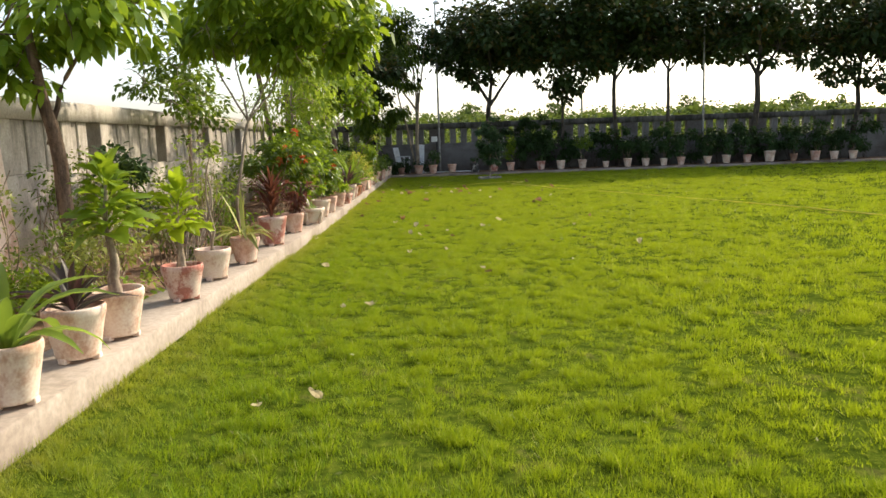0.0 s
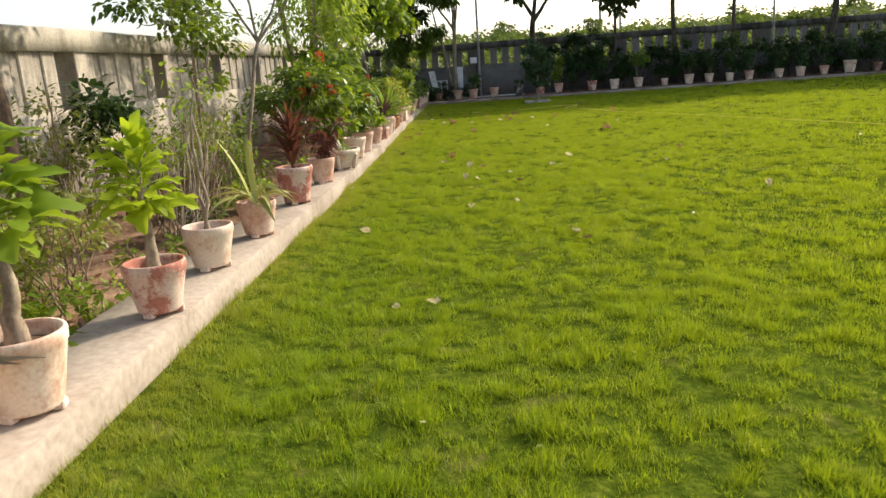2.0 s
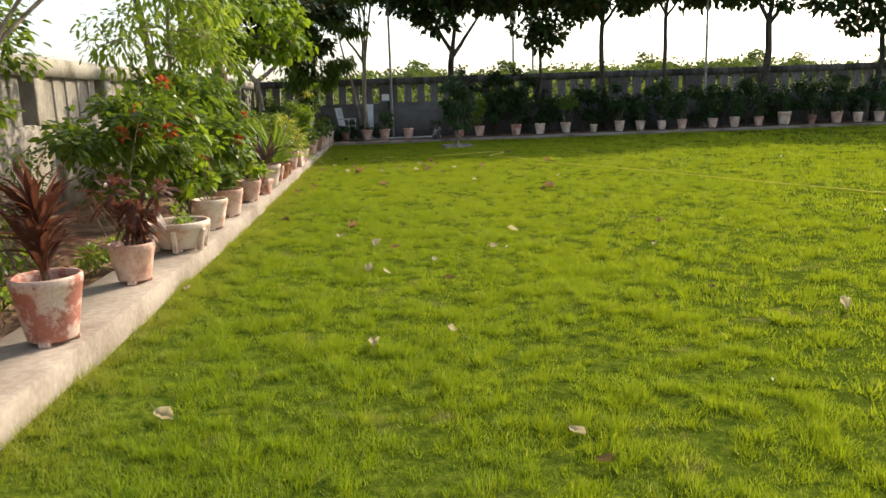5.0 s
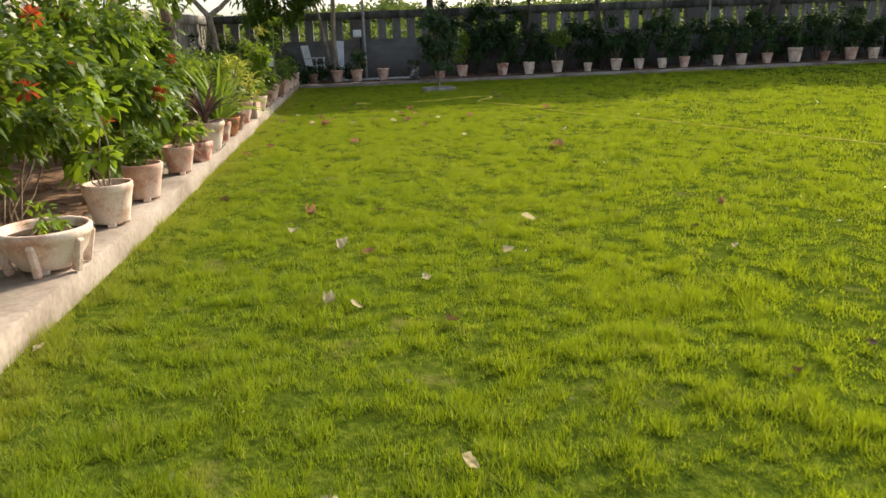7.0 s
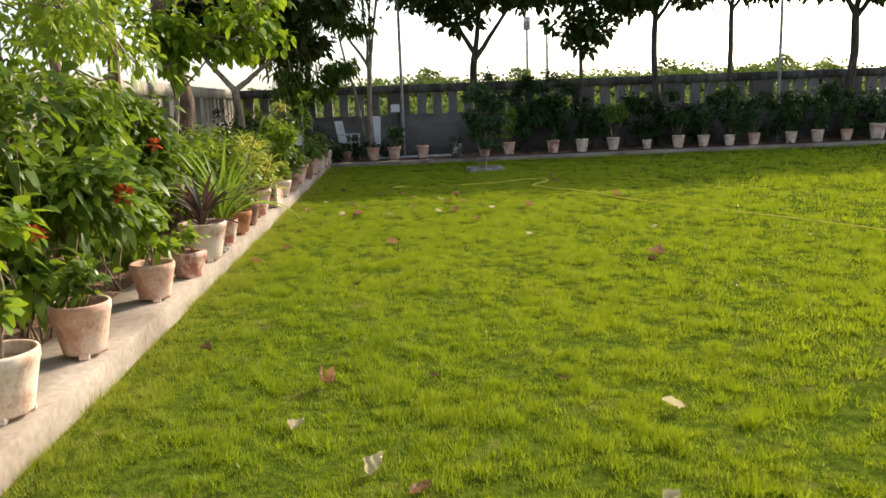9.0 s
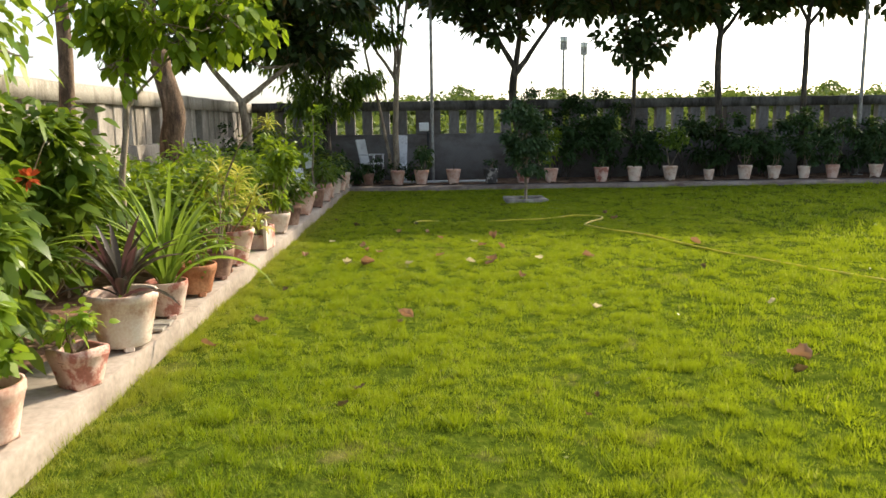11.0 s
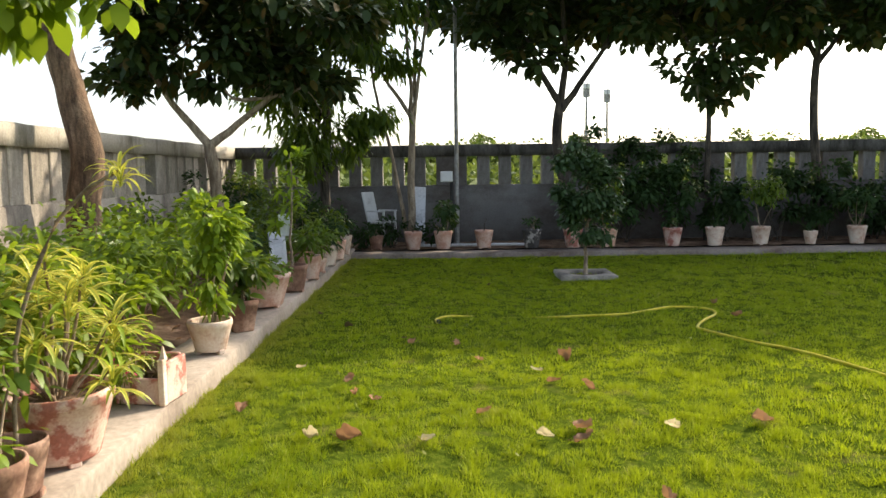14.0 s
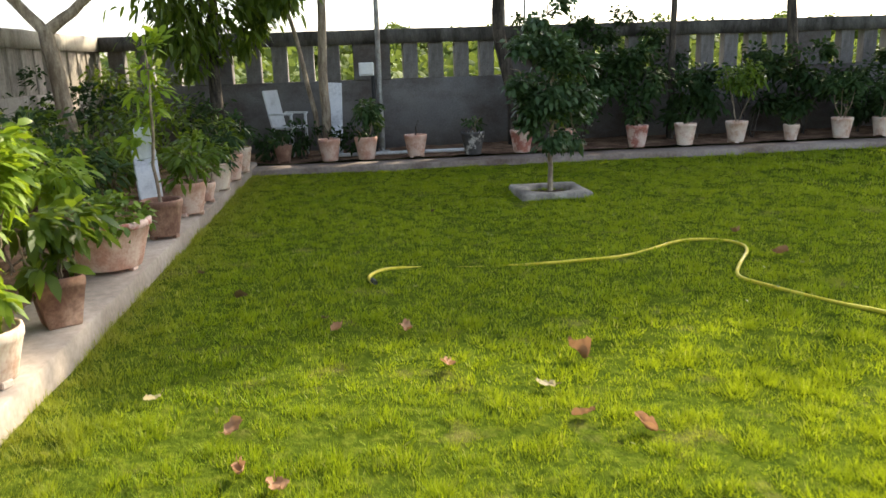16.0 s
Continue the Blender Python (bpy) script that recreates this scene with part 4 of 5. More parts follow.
for k in range(15):
    x = 3.4 + k * 0.93
    h = 1.35 + 0.2 * math.sin(k * 2.3)
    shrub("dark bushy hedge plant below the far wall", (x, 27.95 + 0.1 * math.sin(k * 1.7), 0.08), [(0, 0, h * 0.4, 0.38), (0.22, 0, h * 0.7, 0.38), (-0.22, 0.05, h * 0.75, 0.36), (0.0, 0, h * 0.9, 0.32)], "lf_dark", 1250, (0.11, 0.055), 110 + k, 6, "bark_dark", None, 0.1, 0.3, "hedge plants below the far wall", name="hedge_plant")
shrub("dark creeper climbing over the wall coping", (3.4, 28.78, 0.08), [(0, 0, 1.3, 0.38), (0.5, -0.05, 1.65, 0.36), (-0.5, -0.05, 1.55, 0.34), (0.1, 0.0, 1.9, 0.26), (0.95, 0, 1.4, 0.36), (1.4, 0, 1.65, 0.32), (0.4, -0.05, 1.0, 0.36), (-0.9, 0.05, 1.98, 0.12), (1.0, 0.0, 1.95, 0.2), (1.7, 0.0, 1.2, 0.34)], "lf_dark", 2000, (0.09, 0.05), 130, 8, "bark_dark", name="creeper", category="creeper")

# ---------- potted plants ----------


def arch_leaf(name, length, width, lift, arch, mat, fold=0.25, rows=7, twist=0.0, peak=0.3, tip_w=0.05):
    """A strap leaf from the origin along +x: it rises by lift degrees and bends down by arch degrees."""
    v, x, z = [], 0.0, 0.0
    for i in range(rows):
        t = i / (rows - 1)
        w = width * ((0.45 + 0.55 * min(1, t / peak)) if t < peak else max(tip_w, math.cos((t - peak) / (1 - peak) * math.pi / 2) ** 0.8)) / 2
        v += [(x, -w, z + w * fold * 2), (x, twist * t * width, z), (x, w, z + w * fold * 2)]
        a = radians(lift - arch * t)
        x, z = x + math.cos(a) * length / (rows - 1), z + math.sin(a) * length / (rows - 1)
    f = [(3 * i + k, 3 * i + k + 1, 3 * i + k + 4, 3 * i + k + 3) for i in range(rows - 1) for k in (0, 1)]
    return raw_mesh(name, v, f, mat, True)


def broad_leaf(name, length, width, mat, seed, lobes=0.0):
    """A big leaf on a stalk along +x, wavy at its margin, bent down at the tip."""
    r2 = np.random.default_rng(seed)
    v, rows = [], 9
    for i in range(rows):
        t = i / (rows - 1)
        blade = max(0.0, (t - 0.22) / 0.78)
        w = 0.006 if t <= 0.22 else width / 2 * math.sin(math.pi * min(0.98, blade ** 0.85)) * (1 + lobes * math.sin(blade * 17)) + 0.004
        z = 0.22 * length * math.sin(t * 1.9) - 0.25 * length * t * t
        k = 0.25 * w
        v += [(length * t, -w, z + k + r2.normal(0, 0.012) * (w > 0.02)), (length * t, -w * 0.5, z + k * 0.35), (length * t, 0, z), (length * t, w * 0.5, z + k * 0.35), (length * t, w, z + k + r2.normal(0, 0.012) * (w > 0.02))]
    f = [(5 * i + k, 5 * i + k + 1, 5 * i + k + 6, 5 * i + k + 5) for i in range(rows - 1) for k in range(4)]
    return raw_mesh(name, v, f, mat, True)


def pot(parent, r, h, mat, seed, foot=True, bowl=False, square=False, rim="", fill=0.05):
    """A worn clay pot with a rolled lip, soil and three feet, on its thing's origin."""
    z0 = 0.022 if foot else 0.0
    rb = r * (0.70 if not bowl else 0.62)
    seg = 4 if square else 26
    prof = [(0.0, z0 + 0.004), (rb * 0.96, z0), (rb, z0 + 0.012), (rb + (r - rb) * (0.45 if not bowl else 0.62), z0 + (h - z0) * 0.45), (r * 0.965, h - 0.05), (r * 0.99, h - 0.045), (r, h - 0.012), (r * 0.975, h), (r * 0.90, h), (r * 0.875, h - 0.012), (r * 0.84, h - fill - 0.03)]
    if square:
        prof = [(a * 1.27, z) for a, z in prof]
    v, f = lathe(prof, seg, 0.0 if square else 0.008, seed)
    if square:
        v = np.stack([(v[:, 0] - v[:, 1]) * 0.7071, (v[:, 0] + v[:, 1]) * 0.7071, v[:, 2]], 1)
    body = part("pot", raw_mesh("pot", v, f, M[mat], not square), parent)
    if rim:
        rv, rf = lathe([(r * 0.985, h - 0.048), (r * 1.006, h - 0.044), (r * 1.012, h - 0.006), (r * 0.97, h + 0.003)], 26, 0.008, seed)
        part("rim", raw_mesh("rim", rv, rf, M[rim], True), body, "faded red painted rim")
    sv, sf = lathe([(0.0, h - fill + 0.012), (r * 0.5, h - fill + 0.006), (r * 0.87, h - fill - 0.01)], 14, 0.02, seed + 1)
    part("soil", raw_mesh("soil", sv, sf, M["potsoil"], True), parent)
    if foot:
        for k in range(3):
            a = 2 * math.pi * k / 3 + seed
            b = box_bm(-0.028, 0.028, -0.022, 0.022, 0, 0.034, 0.006)
            part("foot", bm_mesh("foot", b, M[mat]), body, m=pose(rb * 0.84 * math.cos(a), rb * 0.84 * math.sin(a), 0, 0, 0, math.degrees(a) + 90))
    return body


POT_LABEL = {"pot_cream": "whitewashed clay pot", "pot_pink": "pale pink clay pot", "pot_red": "flaking red clay pot", "pot_orange": "orange terracotta pot", "pot_brown": "brown clay pot", "pot_dark": "black pot with flaking white paint"}


def potted(x, y, r, h, mat, what, seed, z=None, group="potted plants on the kerb", **kw):
    z = kerb_z(y) + 0.004 if z is None else z
    t = thing("potted_plant", pose(x, y, z, 0, 0, (seed * 67) % 360), f"{what} in a {POT_LABEL[mat]}", "potted plant", group)
    pot(t, r, h, mat, seed, **kw)
    return t


def blades(t, meshes, n, z, tilt=(0, 0), seed=0, scale=(0.8, 1.15), ring=0.02, label="", wild=15):
    """n leaves round the stem, each an object of its own on a shared mesh."""
    r2 = np.random.default_rng(seed)
    for k in range(n):
        a = k * 137.5 + r2.uniform(-18, 18)
        s = r2.uniform(*scale)
        zz = z + (r2.uniform(*tilt) if tilt != (0, 0) else 0)
        m = pose(ring * math.cos(radians(a)), ring * math.sin(radians(a)), zz, r2.uniform(-wild, wild), r2.uniform(-wild, wild), a)
        part("leaf", meshes[k % len(meshes)], t, label, m @ Matrix.Diagonal((s, s, s, 1)))


def bush_on(t, z, clumps, leaf, per, size, seed, stems=5, bark="twig", hang=0.1, droop=0.35, thick=0.007):
    r2 = np.random.default_rng(seed)
    lines = []
    for k in range(stems):
        c = clumps[k % len(clumps)]
        e = np.array(c[:3]) + r2.normal(0, c[3] * 0.4, 3)
        s = np.array((r2.normal(0, 0.02), r2.normal(0, 0.02), z - 0.02))
        lines.append(([s, (s + e) / 2 + r2.normal(0, 0.03, 3), e], [thick, thick * 0.8, 0.003]))
    stem_part("stem", t, lines, M[bark], 6)
    v, f = crown_leaves(clumps, per * 3.2, size[0], size[1], seed, 0.9, hang, droop, 10, 0.33)
    part("foliage", raw_mesh("foliage", v, f, M[leaf]), t)


def upright(t, pts, radii, bark="bark_pale", name="stem"):
    return stem_part(name, t, [(pts, radii)], M[bark], 9)


lily = [arch_leaf("lily_leaf", 0.55, 0.085, lf, ar, M["lf_strap"], 0.2, 7, 0, 0.4) for lf, ar in ((70, 75), (58, 95), (45, 100))]
rhoeo = [arch_leaf("rosette_leaf", 0.30, 0.045, lf, ar, M["lf_purple"], 0.3, 6, 0, 0.3) for lf, ar in ((75, 45), (58, 50), (40, 50), (22, 40))]
aloe = [arch_leaf("aloe_leaf", 0.34, 0.045, lf, ar, M["lf_aloe"], 0.3, 7, 0, 0.25) for lf, ar in ((25, 80), (35, 100), (15, 60))]
aloe_up = [arch_leaf("aloe_leaf_upright", 0.50, 0.04, lf, ar, M["lf_aloe"], 0.3, 7, 0, 0.25) for lf, ar in ((88, 20), (80, 25))]
maroon = [arch_leaf("maroon_leaf", 0.29, 0.032, lf, ar, M["lf_maroon"], 0.2, 6, 0, 0.45) for lf, ar in ((72, 35), (58, 50), (40, 60))]
spider = [arch_leaf("strap_leaf", 0.85, 0.042, lf, ar, M["lf_strap"], 0.25, 9, 0, 0.35) for lf, ar in ((86, 45), (80, 75), (72, 95), (62, 110))]
spiky_dark = [arch_leaf("spiky_leaf", 0.85, 0.05, lf, ar, M["lf_dark"], 0.25, 7, 0, 0.35) for lf, ar in ((80, 60), (65, 95))]
dracaena = [arch_leaf("striped_leaf", 0.21, 0.024, lf, ar, M["lf_varieg"], 0.2, 6, 0, 0.35) for lf, ar in ((62, 80), (40, 90), (20, 80))]
dracaena_y = [arch_leaf("striped_leaf", 0.19, 0.022, lf, ar, M["lf_yellow"], 0.2, 6, 0, 0.35) for lf, ar in ((62, 80), (40, 95), (15, 80))]
bigleaf = [broad_leaf("big_leaf", 0.26, 0.11, M["lf_bright"], s, 0.22) for s in (1, 2, 3)]
bigleaf_y = [broad_leaf("big_leaf", 0.27, 0.105, M["lf_lime"], s, 0.25) for s in (4, 5, 6)]


def leafy_stem(t, meshes, n, z0, z1, seed):
    """Stalked leaves up a stem: low ones droop, the top ones stand up."""
    r2 = np.random.default_rng(seed)
    for k in range(n):
        u = k / (n - 1)
        s = r2.uniform(0.65, 1.1) * (1.08 - 0.35 * u)
        a = k * 137.5 + r2.uniform(-20, 20)
        lift = -4 + 62 * u * u + r2.uniform(-24, 24)
        part("leaf", meshes[k % len(meshes)], t, "", pose(0.01 * math.cos(radians(a)), 0.01 * math.sin(radians(a)), z0 + (z1 - z0) * u, r2.uniform(-25, 25), -lift, a) @ Matrix.Diagonal((s, s, s, 1)))

t = potted(-1.70, 1.58, 0.15, 0.29, "pot_cream", "broad strap-leaved lily", 1)
blades(t, lily, 16, 0.24, seed=1)
t = potted(-1.75, 2.33, 0.165, 0.30, "pot_cream", "purple and green rosette plant", 2)
blades(t, rhoeo, 26, 0.26, (0, 0.06), 2)
t = potted(-1.725, 2.82, 0.165, 0.30, "pot_cream", "young large-leaved tree with a swollen stem", 3)
upright(t, [(0, 0, 0.22), (0.0, 0, 0.42), (0.01, 0, 0.7), (0, 0.01, 1.0)], [0.05, 0.030, 0.016, 0.008], "bark_pale")
leafy_stem(t, bigleaf, 74, 0.60, 1.0, 3)
t = potted(-1.70, 3.96, 0.155, 0.27, "pot_red", "yellow-green large-leaved plant", 4)
upright(t, [(0, 0, 0.2), (0.0, 0, 0.36), (0.01, 0, 0.58), (0, 0.01, 0.80)], [0.045, 0.026, 0.014, 0.008], "bark_pale")
leafy_stem(t, bigleaf_y, 58, 0.50, 0.80, 4)
t = potted(-1.73, 4.86, 0.155, 0.27, "pot_cream", "thin twin-stemmed sapling", 5)
upright(t, [(0.02, 0, 0.2), (-0.03, 0.01, 0.45), (0.03, 0, 0.7), (-0.02, 0.02, 1.0)], [0.012, 0.011, 0.009, 0.005], "bark_pale")
upright(t, [(-0.02, 0, 0.2), (0.04, -0.01, 0.5), (-0.03, 0.0, 0.75), (0.06, -0.02, 1.05)], [0.012, 0.010, 0.008, 0.005], "bark_pale")
v, f = crown_leaves([(0, 0, 0.75, 0.15), (0.05, 0.05, 1.0, 0.2), (-0.08, -0.05, 1.1, 0.16)], 1100, 0.05, 0.022, 5, 1.0, 0.2)
part("foliage", raw_mesh("foliage", v, f, M["lf_yellow"]), t)
t = potted(-1.69, 5.81, 0.145, 0.26, "pot_pink", "drooping aloe with yellowed leaves", 6)
blades(t, aloe, 18, 0.27, (0, 0.03), 6, ring=0.06)
blades(t, aloe_up, 4, 0.22, seed=66)
t = potted(-1.72, 7.24, 0.17, 0.34, "pot_red", "bushy maroon-leaved cordyline", 7)
upright(t, [(0, 0, 0.28), (0.01, 0, 0.4), (0, 0, 0.62)], [0.02, 0.016, 0.012], "bark")
blades(t, maroon, 120, 0.34, (0.0, 0.36), 7, (0.6, 1.15), wild=28)
t = potted(-1.73, 8.58, 0.15, 0.27, "pot_pink", "dark reddish small-leaved plant", 8)
bush_on(t, 0.24, [(0, 0, 0.42, 0.16), (0.1, 0.05, 0.55, 0.15), (-0.08, 0, 0.6, 0.15)], "lf_maroon", 1200, (0.10, 0.03), 8)
t = potted(-1.73, 9.78, 0.25, 0.24, "pot_cream", "small green seedling", 9, bowl=True, fill=0.04)
for k in range(6):
    a = 2 * math.pi * k / 6
    part("buttress", bm_mesh("buttress", box_bm(-0.02, 0.02, 0, 0.05, 0.0, 0.19, 0.008), M["pot_cream"]), t, m=pose(0.17 * math.sin(a), 0.17 * math.cos(a), 0.01, -14, 0, -math.degrees(a)))
bush_on(t, 0.2, [(-0.05, 0, 0.28, 0.10), (0.05, 0.04, 0.3, 0.08)], "lf_bright", 1600, (0.06, 0.02), 9)
t = potted(-1.70, 10.84, 0.165, 0.29, "pot_cream", "twining light green plant", 10)
bush_on(t, 0.24, [(-0.1, 0, 0.45, 0.15), (-0.15, 0.1, 0.75, 0.18), (-0.05, -0.1, 0.95, 0.15)], "lf_bright", 650, (0.09, 0.06), 10)
t = potted(-1.69, 11.69, 0.155, 0.29, "pot_pink", "small leafy plant", 11)
bush_on(t, 0.25, [(0, 0, 0.36, 0.13), (0.06, 0.03, 0.42, 0.1), (-0.06, 0.0, 0.4, 0.1)], "lf_mid", 1900, (0.065, 0.028), 11)
t = potted(-1.68, 12.9, 0.15, 0.26, "pot_pink", "round-leaved plant", 12)
bush_on(t, 0.22, [(0, 0, 0.4, 0.14), (0.06, 0.03, 0.55, 0.12), (-0.06, 0.0, 0.6, 0.12)], "lf_bright", 900, (0.085, 0.065), 12)
t = potted(-1.63, 13.62, 0.115, 0.20, "pot_red", "small bright-leaved plant", 13, square=True, foot=False)
bush_on(t, 0.16, [(0, 0, 0.28, 0.12), (0.05, 0.0, 0.35, 0.10)], "lf_yellow", 1500, (0.06, 0.035), 13)
t = potted(-1.67, 14.31, 0.205, 0.33, "pot_cream", "dark purple rosette plant", 14)
blades(t, [arch_leaf("long_rosette_leaf", 0.42, 0.05, lf, ar, M["lf_purple"], 0.3, 7, 0, 0.3) for lf, ar in ((80, 30), (60, 50), (40, 60))], 20, 0.29, (0, 0.08), 14)
t = potted(-1.65, 15.02, 0.14, 0.25, "pot_red", "tall arching strap-leaved lily", 15)
blades(t, spider, 60, 0.20, seed=15, scale=(0.7, 1.1), ring=0.03)
t = potted(-1.66, 15.72, 0.16, 0.24, "pot_orange", "low trailing plant", 16)
bush_on(t, 0.2, [(0, 0, 0.3, 0.13), (0.08, 0.0, 0.36, 0.12)], "lf_mid", 1500, (0.06, 0.025), 16)
t = potted(-1.66, 16.36, 0.135, 0.25, "pot_brown", "spindly flowering plant", 17)
bush_on(t, 0.2, [(0, 0, 0.32, 0.14), (0.0, 0.05, 0.6, 0.14), (-0.05, 0.0, 0.8, 0.14)], "lf_bright", 900, (0.07, 0.03), 17)
t = potted(-1.74, 17.04, 0.25, 0.33, "pot_red", "variegated yellow dracaena", 18)
r2 = np.random.default_rng(18)
for k in range(15):
    a, rr, hh = k * 2.4, 0.05 + 0.028 * k ** 0.75, 0.95 - 0.035 * k
    e = (rr * math.cos(a) * 1.5, rr * math.sin(a) * 1.5, hh + r2.uniform(-0.08, 0.06))
    upright(t, [(0.02 * math.cos(a), 0.02 * math.sin(a), 0.25), (e[0] * 0.5, e[1] * 0.5, hh * 0.6), e], [0.009, 0.008, 0.006], "twig")
    for j in range(26):
        b = j * 137.5 + k * 31
        s = r2.uniform(0.75, 1.2)
        part("leaf", (dracaena if (k + j) % 6 else dracaena_y)[j % 3], t, m=pose(e[0], e[1], e[2] - 0.005 * j, r2.uniform(-12, 12), r2.uniform(-15, 15), b) @ Matrix.Diagonal((s, s, s, 1)))
t = potted(-1.72, 16.62, 0.12, 0.24, "pot_brown", "tall single-stemmed variegated dracaena", 19)
t.matrix_basis = pose(-1.70, 16.62, kerb_z(16.6) + 0.004)
upright(t, [(0, 0, 0.2), (0.03, 0, 0.6), (0.2, 0.02, 1.1), (0.45, 0.05, 1.3)], [0.010, 0.009, 0.008, 0.007], "twig")
for j in range(22):
    part("leaf", dracaena[j % 3], t, m=pose(0.45, 0.05, 1.31 - 0.004 * j, 0, r2.uniform(-15, 15), j * 137.5) @ Matrix.Diagonal((0.7, 0.7, 0.7, 1)))

# broken square planter box
t = thing("broken_planter", pose(-1.68, 18.0, kerb_z(18) + 0.004, 0, 0, -8) @ Matrix.Diagonal((0.82, 0.82, 0.88, 1)), "broken square clay planter with a missing side and tiny pink flowers", "planter")
part("side_panel", bm_mesh("side_panel", box_bm(0.15, 0.185, -0.13, 0.16, 0, 0.27, 0.008), M["pot_red"]), t)
part("corner_post", bm_mesh("corner_post", box_bm(0.145, 0.19, -0.185, -0.132, 0, 0.30, 0.006), M["pot_cream"]), t, "whitened corner post")
part("side_panel", bm_mesh("side_panel", box_bm(-0.185, -0.15, -0.16, 0.16, 0, 0.26, 0.008), M["pot_red"]), t)
part("back_panel", bm_mesh("back_panel", box_bm(-0.149, 0.149, 0.125, 0.16, 0, 0.28, 0.008), M["pot_red"]), t)
part("front_panel", bm_mesh("front_panel", box_bm(-0.149, 0.149, -0.16, -0.125, 0, 0.17, 0.008), M["pot_red"]), t)
for sx in (-0.165, 0.168):
    cb = bmesh.new()
    bmesh.ops.create_cone(cb, cap_ends=True, segments=4, radius1=0.03, radius2=0.004, depth=0.09)
    part("corner_spike", bm_mesh("corner_spike", cb, M["pot_cream" if sx > 0 else "pot_orange"]), t, m=pose(sx, -0.135, 0.335 if sx > 0 else 0.30, 0, 0, 45))
part("soil", bm_mesh("soil", box_bm(-0.148, 0.148, -0.124, 0.124, 0.01, 0.14, 0.01), M["potsoil"]), t)
bush_on(t, 0.14, [(-0.05, 0, 0.24, 0.13), (-0.14, -0.08, 0.26, 0.13), (0.05, 0, 0.3, 0.1), (-0.1, -0.2, 0.16, 0.12)], "lf_dry", 1300, (0.045, 0.012), 20, 9)
for k in range(5):
    pv, pf = leaf_arrays(np.zeros((8, 3)), unit(r2.normal(0, 1, (8, 3)) + (0, 0, 0.8)), np.full(8, 0.022), np.full(8, 0.018), 0.1, 0.1, r2)
    part("flower", raw_mesh("flower", pv, pf, M["petal_pink"]), t, m=pose(-0.02 - 0.05 * k, -0.18 - 0.02 * (k % 3), 0.2 + 0.03 * (k % 4)))

t = potted(-1.68, 19.15, 0.16, 0.245, "pot_cream", "upright light green leafy plant", 21)
bush_on(t, 0.24, [(0, 0, 0.42, 0.14), (0.02, 0.03, 0.62, 0.18), (-0.05, 0, 0.85, 0.22), (0.08, 0.1, 1.0, 0.2), (-0.15, 0.12, 0.95, 0.2)], "lf_bright", 1500, (0.09, 0.034), 21)
t = potted(-1.67, 19.95, 0.13, 0.26, "pot_brown", "broad green leafy plant", 22, square=True, foot=False)
bush_on(t, 0.22, [(0, 0, 0.36, 0.16), (0.05, 0.0, 0.55, 0.18), (-0.1, 0.0, 0.6, 0.18)], "lf_mid", 900, (0.12, 0.05), 22)
t = potted(-1.75, 21.1, 0.275, 0.33, "pot_pink", "low dense ground-cover plant", 23, rim="pot_red")
bush_on(t, 0.28, [(0, 0, 0.37, 0.17), (0.14, 0.05, 0.36, 0.13), (-0.14, 0, 0.37, 0.15), (0, -0.14, 0.36, 0.13)], "lf_mid", 2400, (0.06, 0.035), 23)
t = potted(-1.63, 22.05, 0.16, 0.30, "pot_brown", "tall pale-stemmed plant with upright leaves", 24)
upright(t, [(0, 0, 0.2), (0.02, 0, 0.7), (-0.02, 0, 1.1), (0, 0, 1.5)], [0.014, 0.012, 0.010, 0.006], "bark_pale")
v, f = crown_leaves([(0, 0, 1.2, 0.15), (0.02, 0, 1.4, 0.16), (-0.03, 0, 1.02, 0.12), (0.1, 0, 0.8, 0.14)], 2300, 0.11, 0.04, 24, 1.2, -0.2)
part("foliage", raw_mesh("foliage", v, f, M["lf_bright"]), t)
part("tag", bm_mesh("tag", box_bm(-0.06, 0.06, -0.008, 0.008, 0.62, 0.86, 0.006), M["marble"]), t, "pale plastic sheet tied to the stem", pose(-0.01, 0.02, 0, 4, 6, 20))
for k, (y, r, h, mt, lf) in enumerate(((23.0, 0.16, 0.30, "pot_pink", "lf_mid"), (23.66, 0.11, 0.20, "pot_pink", "lf_mid"), (24.42, 0.15, 0.30, "pot_cream", "lf_dark"), (25.15, 0.16, 0.31, "pot_pink", "lf_mid"), (25.85, 0.16, 0.32, "pot_cream", "lf_dark"))):
    t = potted(-1.62 + 0.01 * k, y, r, h, mt, "shaded green bushy plant", 30 + k)
    bush_on(t, h - 0.04, [(0, 0, h + 0.1, 0.16), (0.05, 0.05, h + 0.25, 0.17), (-0.1, 0, h + 0.28, 0.17)], lf, 1100, (0.10, 0.035), 30 + k)

